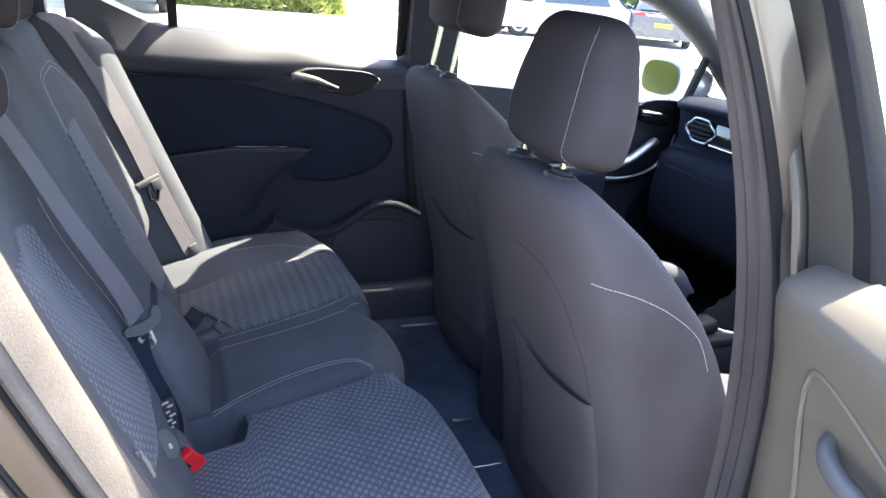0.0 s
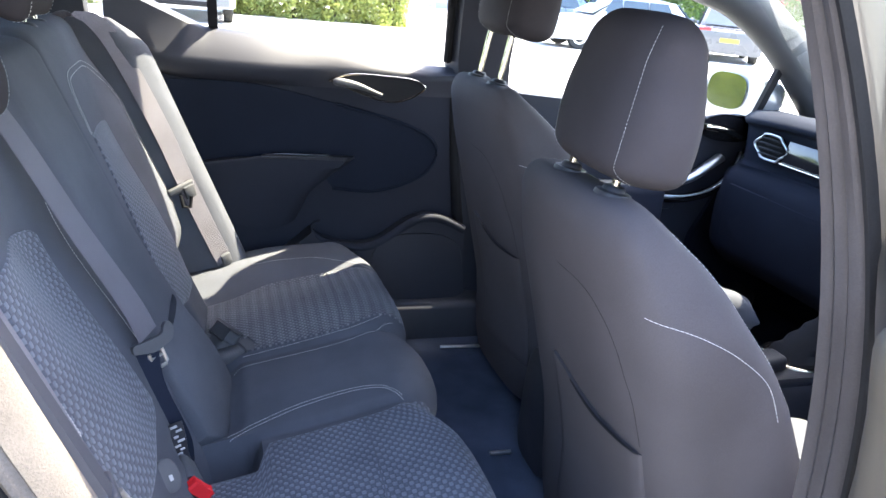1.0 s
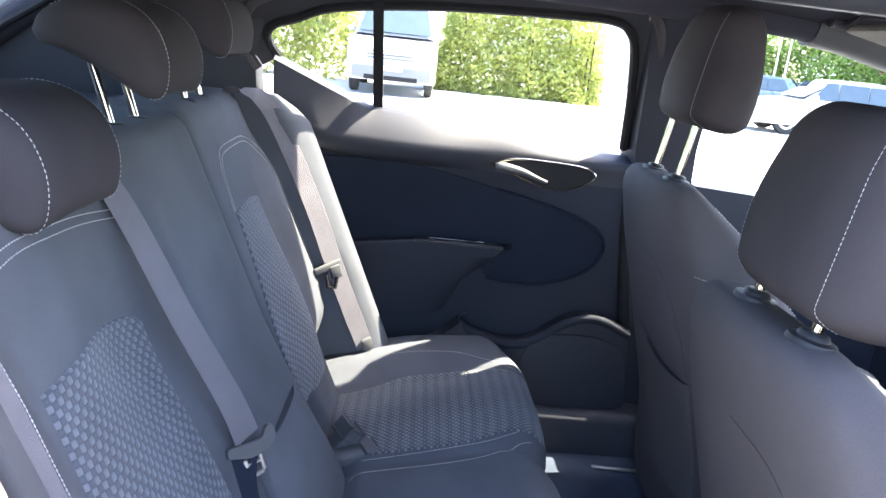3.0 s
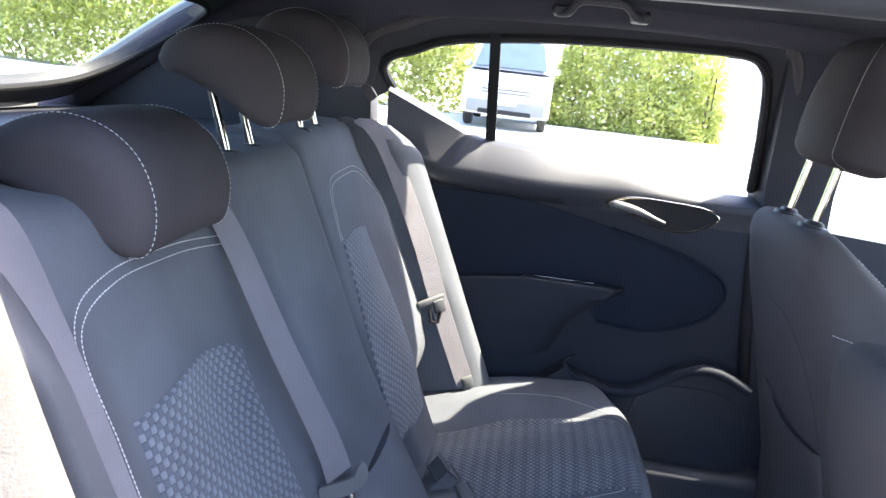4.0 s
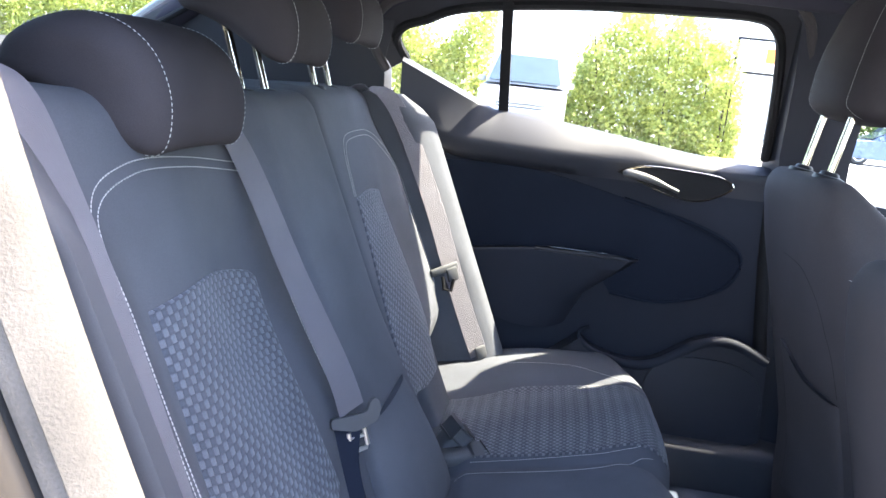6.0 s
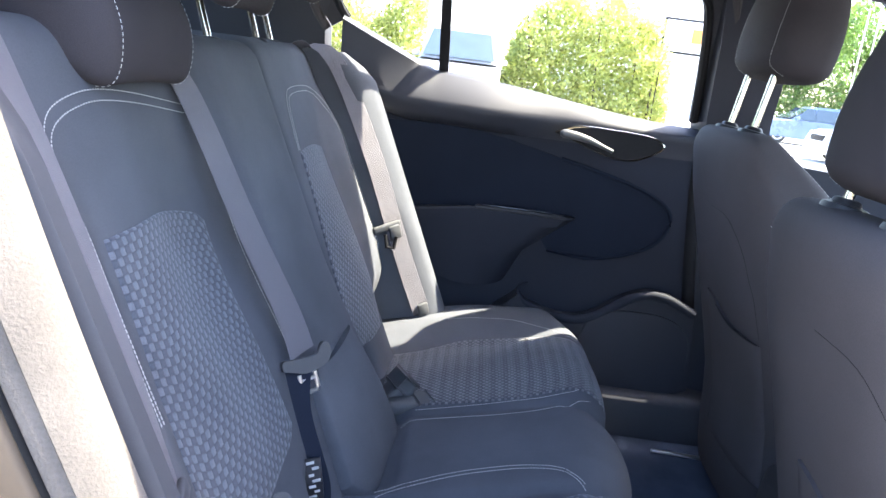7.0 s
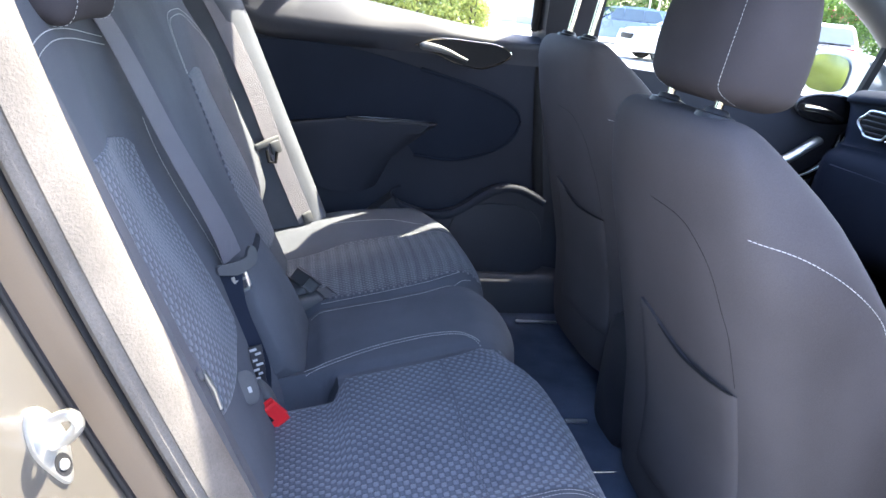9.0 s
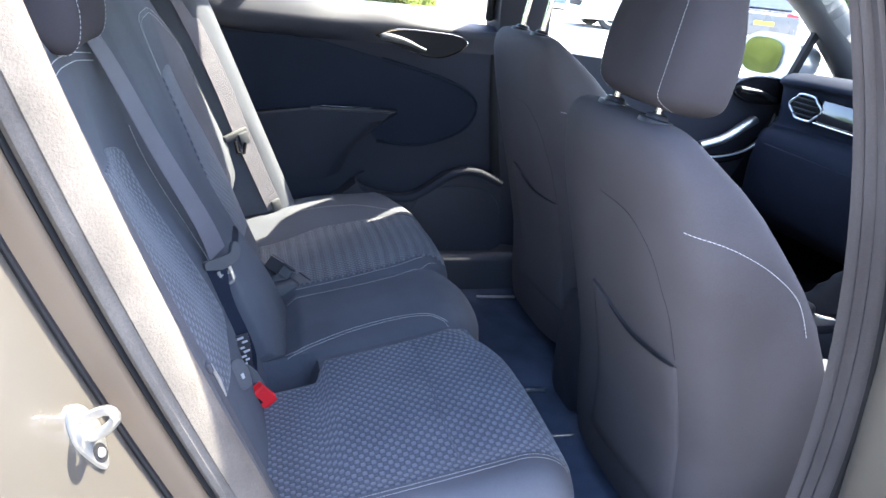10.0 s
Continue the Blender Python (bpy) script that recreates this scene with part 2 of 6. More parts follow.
def origin_of(ob):
    p = Vector(ob.location)
    while ob.parent:
        ob = ob.parent
        p += ob.location
    return p


def part(name, bm, mat, parent, label="", smooth=True):
    """Link a bmesh, in world coordinates, as one mesh under a thing or part."""
    me = bpy.data.meshes.new(name)
    bmesh.ops.recalc_face_normals(bm, faces=bm.faces)
    at = origin_of(parent) if parent else Vector((0, 0, 0))
    bmesh.ops.translate(bm, verts=bm.verts, vec=-at)
    bm.to_mesh(me)
    bm.free()
    ob = new(name, me)
    if parent:
        ob.parent = parent
    finish(ob, mat, smooth)
    return tagged(ob, label)


def solo(name, bm, mat, label, category, kind="", group="", smooth=True):
    """A thing of a single mesh, its origin at the middle of its foot."""
    me = bpy.data.meshes.new(name)
    bmesh.ops.recalc_face_normals(bm, faces=bm.faces)
    co = [v.co for v in bm.verts]
    at = V((min(c.x for c in co) + max(c.x for c in co)) / 2, (min(c.y for c in co) + max(c.y for c in co)) / 2, min(c.z for c in co))
    bmesh.ops.translate(bm, verts=bm.verts, vec=-at)
    bm.to_mesh(me)
    bm.free()
    ob = new(name, me)
    ob.location = at
    finish(ob, mat, smooth)
    return tagged(ob, label, category, group, kind)


def B():
    return bmesh.new()


def rbox(bm, c, s, bev=0.01, m=None, seg=2):
    """A box with rounded edges, centre c and size s, turned by m."""
    got = bmesh.ops.create_cube(bm, size=1.0)["verts"]
    mat = Matrix.Translation(c) @ (m.to_4x4() if m else Matrix.Identity(4))
    for v in got:
        v.co = mat @ V(v.co.x * s[0], v.co.y * s[1], v.co.z * s[2])
    if bev:
        edges = {e for v in got for e in v.link_edges}
        bmesh.ops.bevel(bm, geom=list(edges), offset=min(bev, 0.45 * min(s)), segments=seg, profile=0.5, affect="EDGES")
    return bm


def rot(rx=0, ry=0, rz=0):
    return Euler((radians(rx), radians(ry), radians(rz))).to_matrix()


def loft(bm, rings, caps=True, closed=True):
    vs = [[bm.verts.new(p) for p in r] for r in rings]
    n = len(vs[0])
    for a, b in zip(vs, vs[1:]):
        for i in range(n if closed else n - 1):
            j = (i + 1) % n
            bm.faces.new((a[i], a[j], b[j], b[i]))
    if caps and closed:
        bm.faces.new(vs[0][::-1])
        bm.faces.new(vs[-1])
    return bm


def frames(pts):
    """Tangents along a line."""
    out = []
    for i in range(len(pts)):
        a, b = pts[max(0, i - 1)], pts[min(len(pts) - 1, i + 1)]
        out.append((b - a).normalized())
    return out


def tube(bm, pts, r, n=10, flat=1.0, up=V(0, 0, 1)):
    pts = [Vector(p) for p in pts]
    rings = []
    for p, t in zip(pts, frames(pts)):
        side = t.cross(up)
        if side.length < 1e-3:
            side = t.cross(V(0, 1, 0))
        side.normalize()
        over = side.cross(t)
        rr = r(len(rings) / max(1, len(pts) - 1)) if callable(r) else r
        rings.append([p + side * (math.cos(a) * rr) + over * (math.sin(a) * rr * flat) for a in (k * 2 * math.pi / n for k in range(n))])
    return loft(bm, rings)


def spline(pts, n=8):
    """A smooth line through points."""
    pts = [Vector(p) for p in pts]
    out = []
    for i in range(len(pts) - 1):
        p0, p1, p2, p3 = pts[max(0, i - 1)], pts[i], pts[i + 1], pts[min(len(pts) - 1, i + 2)]
        for k in range(n):
            t = k / n
            out.append(0.5 * (2 * p1 + (p2 - p0) * t + (2 * p0 - 5 * p1 + 4 * p2 - p3) * t * t + (3 * p1 - p0 - 3 * p2 + p3) * t ** 3))
    out.append(pts[-1])
    return out


def ribbon(bm, pts, side, width, thick=0.0018):
    """Webbing along pts; side: one direction, or one for each point, across its width."""
    pts = [Vector(p) for p in pts]
    sides = side if isinstance(side, list) else [Vector(side)] * len(pts)
    rings = []
    for p, t, s in zip(pts, frames(pts), sides):
        s = (s - t * s.dot(t)).normalized()
        nn = t.cross(s)
        w, h = s * width / 2, nn * thick / 2
        rings.append([p - w * 0.97 - h, p + w * 0.97 - h, p + w, p + w * 0.97 + h, p - w * 0.97 + h, p - w])
    return loft(bm, rings)


def prism(bm, poly, off):
    """A flat polygon made thick along off."""
    off = Vector(off)
    a = [bm.verts.new(Vector(p)) for p in poly]
    b = [bm.verts.new(Vector(p) + off) for p in poly]
    bm.faces.new(a[::-1])
    bm.faces.new(b)
    n = len(a)
    for i in range(n):
        j = (i + 1) % n
        bm.faces.new((a[i], a[j], b[j], b[i]))
    return bm


def bevel_all(bm, r, seg=2, angle=35):
    es = [e for e in bm.edges if len(e.link_faces) == 2 and e.calc_face_angle(0) > radians(angle)]
    bmesh.ops.bevel(bm, geom=es, offset=r, segments=seg, profile=0.5, affect="EDGES", clamp_overlap=True)
    return bm


def shell(bm, front, back, uv=None):
    """A closed body from two grids of the same size; uv: grid of map places for the front."""
    nu, nv = len(front), len(front[0])
    f = [[bm.verts.new(p) for p in row] for row in front]
    b = [[bm.verts.new(p) for p in row] for row in back]
    lay = bm.loops.layers.uv.new("UVMap") if uv else None
    for i in range(nu - 1):
        for j in range(nv - 1):
            face = bm.faces.new((f[i][j], f[i + 1][j], f[i + 1][j + 1], f[i][j + 1]))
            if lay:
                for lp, (a, c) in zip(face.loops, ((i, j), (i + 1, j), (i + 1, j + 1), (i, j + 1))):
                    lp[lay].uv = uv[a][c]
            bm.faces.new((b[i][j + 1], b[i + 1][j + 1], b[i + 1][j], b[i][j]))
    for i in range(nu - 1):
        bm.faces.new((f[i][0], b[i][0], b[i + 1][0], f[i + 1][0]))
        bm.faces.new((f[i + 1][-1], b[i + 1][-1], b[i][-1], f[i][-1]))
    for j in range(nv - 1):
        bm.faces.new((f[0][j + 1], b[0][j + 1], b[0][j], f[0][j]))
        bm.faces.new((f[-1][j], b[-1][j], b[-1][j + 1], f[-1][j + 1]))
    return bm


def dense(a, b, n, r=0.03):
    """n steps from a to b with finer ones near the ends."""
    e = [r * k for k in (0, 0.06, 0.2, 0.42, 0.7, 1.0)]
    mid = [a + r + (b - a - 2 * r) * k / n for k in range(1, n)]
    return [a + k for k in e] + mid + [b - k for k in e[::-1]]


def edge_drop(d, r):
    return 0.0 if d >= r else r - math.sqrt(max(0.0, r * r - (r - max(d, 0)) ** 2))


def sstep(a, b, x):
    t = min(1, max(0, (x - a) / (b - a)))
    return t * t * (3 - 2 * t)


def stitches(bm, pts, up, dash=0.0036, gap=0.0011, r=0.0006):
    """A row of thread dashes along a line that lies on a surface; up: its outward direction."""
    pts = [Vector(p) for p in pts]
    length, acc = 0.0, [0.0]
    for a, b in zip(pts, pts[1:]):
        length += (b - a).length
        acc.append(length)

    def at(s):
        for i in range(len(pts) - 1):
            if acc[i + 1] >= s:
                k = (s - acc[i]) / max(1e-9, acc[i + 1] - acc[i])
                return pts[i].lerp(pts[i + 1], k)
        return pts[-1]
    s = 0.0
    up = Vector(up).normalized()
    while s + dash < length:
        a, b = at(s), at(s + dash)
        t = (b - a).normalized()
        w = t.cross(up).normalized() * r
        h = up * r
        loft(bm, [[a - w * 0.5, a + h * 0.3, a + w * 0.5], [a - w + t * dash * 0.2, a + h + t * dash * 0.2, a + w + t * dash * 0.2],
                  [b - w - t * dash * 0.2, b + h - t * dash * 0.2, b + w - t * dash * 0.2], [b - w * 0.5, b + h * 0.3, b + w * 0.5]], closed=True)
        s += dash + gap
    return bm


def drape(ob, pts, way, up=0.001, back=0.4):
    """Lay points along the direction way onto the mesh of ob; those that miss it are left out."""
    at = origin_of(ob)
    tree = BVHTree.FromPolygons([v.co + at for v in ob.data.vertices], [tuple(p.vertices) for p in ob.data.polygons])
    way = Vector(way).normalized()
    out = []
    for p in pts:
        p = Vector(p)
        hit = tree.ray_cast(p - way * back, way)
        if hit[0]:
            out.append(hit[0] - way * up)
    return out

# ---- ground and car shell ----
bm = B()
rbox(bm, (0, 0, -0.05), (900, 900, 0.1), 0)
solo("ground", bm, PAVING, "pale sunlit concrete paving of a car park", "ground", "structure", smooth=False)

WIN_TOP, WIN_LEAN = 1.45, 0.5


def win_y(z):
    """Half width of the cabin at the glass at a height."""
    return 0.81 - WIN_LEAN * (z - 1.16)


# cabin floor, with tunnel and sill
bm = B()
rbox(bm, (0.85, 0, 0.255), (2.9, 1.62, 0.05), 0.01)
floor = solo("floor", bm, CARPET, "black carpeted car floor", "floor", "structure")
bm = B()
rbox(bm, (1.52, 0.0, 0.30), (1.0, 0.22, 0.10), 0.05)
part("tunnel", bm, CARPET, floor)
# bright strips put in for the sun glints by the seat rails
for x0, x1, y, z in ((0.875, 1.005, 0.60, 0.286), (0.845, 0.900, 0.050, 0.284)):
    bm = B()
    rbox(bm, ((x0 + x1) / 2, y, z), (x1 - x0, 0.011, 0.007), 0.002, rot(0, 0, -3))
    part("floor_glint", bm, SATIN, floor, "bright metal strip added for a sun glint")
bm = B()
rbox(bm, (0.9, 0.750, 0.330), (2.4, 0.15, 0.15), 0.025, None, 3)
part("sill_trim", bm, TRIM_GREY, floor, "dark plastic sill cover")
bm = B()
rbox(bm, (0.9, -0.755, 0.335), (2.4, 0.12, 0.17), 0.03)
part("sill_trim", bm, PLASTIC_SOFT, floor, "dark plastic sill cover")

# roof and headliner
def roof_z(x, y):
    return 1.585 - 0.10 * (y / 0.66) ** 4 - 0.05 * max(0, x - 0.6) ** 2 - 0.10 * max(0, -x - 0.1) ** 2


def sun_notch(x):
    """How far the unseen near roof edge over the open rear door is notched to admit sun."""
    return 0.068 * sstep(1.0, 0.66, x) + 0.028 * sstep(0.0, 0.45, x) * sstep(1.15, 0.75, x)


def edge_y(x, y):
    return y + sun_notch(x) * sstep(-0.3, -0.61, y)


xs = [-0.47 + 0.1 * k for k in range(22)]
ys = [-0.61 + 0.0555 * k for k in range(23)]
bm = B()
shell(bm, [[V(x, edge_y(x, y), roof_z(x, y)) for y in ys] for x in xs], [[V(x, edge_y(x, y), roof_z(x, y) + 0.008) for y in ys] for x in xs])
solo("ceiling", bm, HEADLINER, "dark grey cloth headliner of the car", "ceiling", "structure")
bm = B()
shell(bm, [[V(x, edge_y(x, y), roof_z(x, y) + 0.045) for y in ys] for x in xs], [[V(x, edge_y(x, y), roof_z(x, y) + 0.02) for y in ys] for x in xs])
solo("roof", bm, PAINT, "bronze metallic car roof panel", "roof", "structure")


def seat_x(z):
    """Front face of the rear backrest."""
    return 0.06 + 0.43 * (0.78 - z)


# ---- rear bench ----
bench = thing("rear_bench_seat", (0.3, 0, 0.28), "charcoal cloth rear bench with woven centres and pale stitching", "car seat")


def cush_z(x, y):
    z = 0.500 + 0.22 * (x - 0.15)
    z += (0.046 - 0.034 * sstep(0.32, 0.62, x)) * sstep(0.47, 0.60, y) + 0.035 * sstep(-0.56, -0.68, y)
    # crease where the flap of the centre backrest meets the seat
    z -= 0.022 * sstep(0.262, 0.228, x) * sstep(-0.14, -0.11, y) * sstep(0.17, 0.14, y)
    z += 0.012 * math.exp(-((y - 0.34) / 0.13) ** 2) + 0.012 * math.exp(-((y + 0.40) / 0.15) ** 2)
    z += 0.010 * math.exp(-(y / 0.13) ** 2)
    for s in (-0.165, 0.14):
        z -= 0.010 * math.exp(-((y - s) / 0.012) ** 2)
    # pocket for the buckle behind the near pad
    z -= 0.115 * sstep(0.280, 0.255, x) * sstep(-0.268, -0.246, y) * sstep(-0.150, -0.172, y)
    return z


CX0, CX1, CY0, CY1 = 0.08, 0.66, -0.71, 0.735


def cush_drop(x, y):
    return edge_drop(CX1 - x, 0.11) + edge_drop(y - CY0, 0.05) + edge_drop(CY1 - y, 0.05)


def cush_x(x, y):
    """The front edge bows back at the joints between the pads and at the outer ends."""
    bow = 0.9 * math.exp(-((y + 0.165) / 0.07) ** 2) + 0.5 * math.exp(-((y - 0.145) / 0.06) ** 2)
    bow += sstep(0.52, 0.735, y) * 1.2 + sstep(-0.56, -0.71, y)
    return x - 0.045 * sstep(0.38, 0.66, x) * bow


cxs = [0.08, 0.12, 0.16, 0.2, 0.24, 0.252, 0.262, 0.272, 0.284, 0.30, 0.34, 0.38, 0.44, 0.49, 0.53, 0.56] + [0.66 - 0.11 * k for k in (0.8, 0.65, 0.5, 0.37, 0.25, 0.15, 0.08, 0.03, 0.0)]
cys = dense(CY0, CY1, 110, 0.05)
bm = B()
shell(bm, [[V(cush_x(x, y), y, cush_z(x, y) - cush_drop(x, y)) for y in cys] for x in cxs], [[V(min(cush_x(x, y), 0.60), y, 0.28) for y in cys] for x in cxs])
cushion = part("seat_cushion", bm, FABRIC, bench)


def on_cushion(x, y, up=0.0):
    return V(cush_x(x, y), y, cush_z(x, y) - cush_drop(x, y) + up)


def patch(name, f, us, vs, mat, parent, scale=(1, 1), label=""):
    """A woven panel lying on a seat: f(u, v, up) gives its surface."""
    nu, nv = len(us), len(vs)
    fr, bk, uv = [], [], []
    for i, u in enumerate(us):
        fr.append([]), bk.append([]), uv.append([])
        for j, v in enumerate(vs):
            d = min(i, nu - 1 - i, j, nv - 1 - j)
            fr[-1].append(f(u, v, (-0.004, 0.0012, 0.0028)[d] if d < 3 else 0.0032))
            bk[-1].append(f(u, v, -0.006))
            uv[-1].append((u * scale[0], v * scale[1]))
    bm = B()
    shell(bm, fr, bk, uv)
    return part(name, bm, mat, parent, label)


def steps(a, b, n, e=0.004):
    return [a, a + e * 0.4, a + e] + [a + e + (b - a - 2 * e) * k / n for k in range(1, n)] + [b - e, b - 0.4 * e, b]


def far_cush(u, v, up):
    x = 0.16 + u
    y0, y1 = 0.170 + 0.045 * sstep(0.44, 0.64, x), 0.462 + 0.048 * sstep(0.18, 0.36, x)
    y = y0 + v * (y1 - y0)
    return on_cushion(x, y, up)


def near_cush(u, v, up):
    x = 0.16 + u
    y0 = 0.190 + 0.082 * sstep(0.300, 0.262, x) - 0.05 * sstep(0.53, 0.66, x)
    y = -y0 - v * (0.60 - y0)
    return on_cushion(x, y, up)


patch("woven_panel", far_cush, steps(0.02, 0.492, 40), steps(0, 1, 24, 0.012), WEAVE_FINE, cushion, (1, 0.29), "grey basket-woven cloth panel")
patch("woven_panel", near_cush, steps(0, 0.492, 40), steps(0, 1, 30, 0.012), WEAVE, cushion, (1.2, 0.34), "grey basket-woven cloth panel")
bm = B()
SEAMS = (((0.224, -0.142), (0.273, -0.121), (0.352, -0.097), (0.432, -0.088), (0.491, -0.092), (0.532, -0.106), (0.556, -0.126), (0.584, -0.150)),
         ((0.262, 0.155), (0.359, 0.158), (0.455, 0.164), (0.526, 0.170), (0.575, 0.190), (0.600, 0.225)),
         ((0.240, 0.104), (0.327, 0.105), (0.419, 0.105), (0.512, 0.113), (0.575, 0.140), (0.622, 0.185)))
for line in SEAMS + (tuple((x + 0.003, y - 0.0095) for x, y in SEAMS[0]),):
    stitches(bm, [on_cushion(p.x, p.y, 0.0012) for p in spline([V(x, y, 0) for x, y in line], 8)], (0, 0, 1), 0.0040, 0.0014, 0.0009)
stitches(bm, [on_cushion(x, 0.585 - 0.06 * sstep(0.45, 0.62, x), 0.0012) for x in np.linspace(0.30, 0.62, 40)], (0, 0, 1), 0.0040, 0.0014, 0.0007)
for y0 in (-0.612, -0.628):
    stitches(bm, [on_cushion(x, y0, 0.001) for x in np.linspace(0.18, 0.645, 50)], (0, 0, 1))
tagged(part("stitching", bm, STITCH, cushion, "pale thread stitching"), kind="stuff")
# sewn seam across the near pad
bm = B()
tube(bm, [on_cushion(0.475 + 0.012 * math.sin((y + 0.2) * 6), y, 0.0032) for y in np.linspace(-0.20, -0.598, 36)], 0.0011, 6)
part("pad_seam", bm, FABRIC, cushion, "sewn seam across the woven pad")
bm = B()
tube(bm, [on_cushion(0.485 + 0.008 * math.sin((y - 0.2) * 6), y, 0.0032) for y in np.linspace(0.185, 0.505, 30)], 0.0010, 6)
part("pad_seam", bm, FABRIC, cushion, "sewn seam across the woven pad")


def back_bulge(y, z):
    b = 0.0
    for yc, s in ((-0.425, -1), (0.40, 1)):
        d = (y - yc) * s
        b += 0.030 * sstep(0.10, 0.18, d) * sstep(1.15, 1.0, z) * sstep(0.56, 0.78, z)
        b -= 0.055 * sstep(0.05, 0.15, d) * sstep(0.70, 0.55, z)
        b += 0.010 * math.exp(-((y - yc) / 0.10) ** 2)
    c = sstep(-0.135, -0.105, y) * sstep(0.165, 0.140, y)
    b += c * (0.012 + 0.030 * sstep(0.86, 0.52, z))
    # pockets round the child-seat anchors
    b -= 0.050 * (math.exp(-((y - 0.25) / 0.045) ** 4) + math.exp(-((y + 0.215) / 0.045) ** 4)) * sstep(0.62, 0.56, z)
    # hollows for the sitters' backs
    b -= 0.044 * math.exp(-((y + 0.27) / 0.17) ** 2) * math.exp(-((z - 0.93) / 0.15) ** 2) * sstep(-0.10, -0.15, y)
    b -= 0.018 * math.exp(-((y - 0.44) / 0.13) ** 2) * math.exp(-((z - 0.93) / 0.17) ** 2)
    return b


def backrest(name, y0, y1, z0, z1):
    r = 0.030
    yy, zz = dense(y0, y1, 64, r), dense(z0, z1, 40, r)

    def fx(y, z):
        return seat_x(z) + back_bulge(y, z)

    def drop(y, z):
        return edge_drop(y - y0, r * 0.8) + edge_drop(y1 - y, r * 0.8) + edge_drop(z1 - z, r)
    bm = B()
    shell(bm, [[V(fx(y, z) - drop(y, z), y, z) for z in zz] for y in yy], [[V(seat_x(z) - 0.13, y, z) for z in zz] for y in yy])
    return part(name, bm, FABRIC, bench)


back_near = backrest("backrest", -0.66, 0.163, 0.40, 1.195)
back_far = backrest("backrest", 0.183, 0.605, 0.40, 1.205)


def on_back(y, z, up=0.0):
    return V(seat_x(z) + back_bulge(y, z) + up * 0.92, y, z + up * 0.4)


def near_back(u, v, up):
    lo = 0.660 + 0.02 * max(0, 1 - u / 0.15) ** 2 + 0.03 * max(0, u - 0.85) / 0.15
    z = lo + v * (0.958 + 0.036 * u + 0.012 * math.sin(u * math.pi) - 0.012 * max(0, 1 - u / 0.08) ** 2 - lo)
    y = -0.207 - 0.034 * sstep(0.96, 0.67, z) - u * 0.318
    return on_back(y, z, up)


def far_back(u, v, up):
    z = 0.600 + v * (0.996 + 0.010 * math.sin(u * math.pi) - 0.008 * u - 0.600)
    y0 = 0.258 - 0.062 * sstep(1.0, 0.70, z)
    y1 = 0.470 + 0.028 * math.sin(math.pi * min(1, max(0, (0.99 - z) / 0.36))) - 0.06 * sstep(0.70, 0.58, z)
    return on_back(y0 + u * (y1 - y0), z, up)


patch("woven_panel", near_back, steps(0, 1, 24, 0.015), steps(0, 1, 40, 0.008), WEAVE, back_near, (0.318, 0.30), "grey basket-woven cloth panel")
patch("woven_panel", far_back, steps(0, 1, 20, 0.02), steps(0, 1, 44, 0.008), WEAVE, back_far, (0.23, 0.39), "grey basket-woven cloth panel")
bm = B()
for o in (0.0, 0.011):
    ln = spline([V(y, z, 0) for y, z in ((-0.205, 1.103 - o), (-0.33, 1.120 - o), (-0.436, 1.129 - o), (-0.495 + o * 0.4, 1.124 - o), (-0.540 + o * 0.7, 1.108 - o * 0.8), (-0.570 + o, 1.076), (-0.586 + o, 1.03), (-0.592 + o, 0.96), (-0.594 + o, 0.84))], 10)
    stitches(bm, [on_back(p.x, p.y, 0.001) for p in ln], (1, 0, 0.4), 0.0040, 0.0012, 0.0008)
stitches(bm, [on_back(-0.146, z, 0.001) for z in np.linspace(0.72, 0.98, 30)], (1, 0, 0.4), 0.0044, 0.0012, 0.0009)
tagged(part("stitching", bm, STITCH, back_near, "pale thread stitching"), kind="stuff")
bm = B()
for o in (0.0, 0.011):
    ln = spline([V(y, z, 0) for y, z in ((0.250 + o, 1.0), (0.262 + o, 1.05), (0.276 + o, 1.088 - o * 0.3), (0.309 + o * 0.5, 1.113 - o), (0.40, 1.119 - o), (0.51, 1.112 - o), (0.562 - o, 1.085 - o), (0.585 - o, 1.02), (0.592 - o, 0.88), (0.590 - o, 0.74))], 10)
    stitches(bm, [on_back(p.x, p.y, 0.001) for p in ln], (1, 0, 0.4), 0.0040, 0.0012, 0.0008)
tagged(part("stitching", bm, STITCH, back_far, "pale thread stitching"), kind="stuff")


# black tube sunk between the backrests stands in for the gap's shade
bm = B()
tube(bm, [on_back(0.173, z, -0.016) for z in np.linspace(0.50, 1.17, 24)], 0.009, 8)
part("gap_shade", bm, RUBBER, bench, "black strip for the shade between the backrests")
# cloth flap that runs from the centre backrest out over the seat crease
FLAP_TOP = spline([(0.108, -0.128, 0.710), (0.124, -0.06, 0.712), (0.126, 0.06, 0.712), (0.104, 0.160, 0.690)], 6)
FLAP_LOW = spline([(0.186, -0.150, 0.530), (0.224, -0.112, 0.498), (0.231, 0.0, 0.500), (0.229, 0.124, 0.505), (0.158, 0.200, 0.512)], 6)


def flap(u, v, n):
    def along(line):
        k = u * (len(line) - 1)
        i = min(int(k), len(line) - 2)
        return line[i].lerp(line[i + 1], k - i)
    p = along(FLAP_TOP).lerp(along(FLAP_LOW), v)
    return p + V(0.80, 0, 0.60) * (n + 0.010 * math.sin(math.pi * v) * math.sin(math.pi * u))


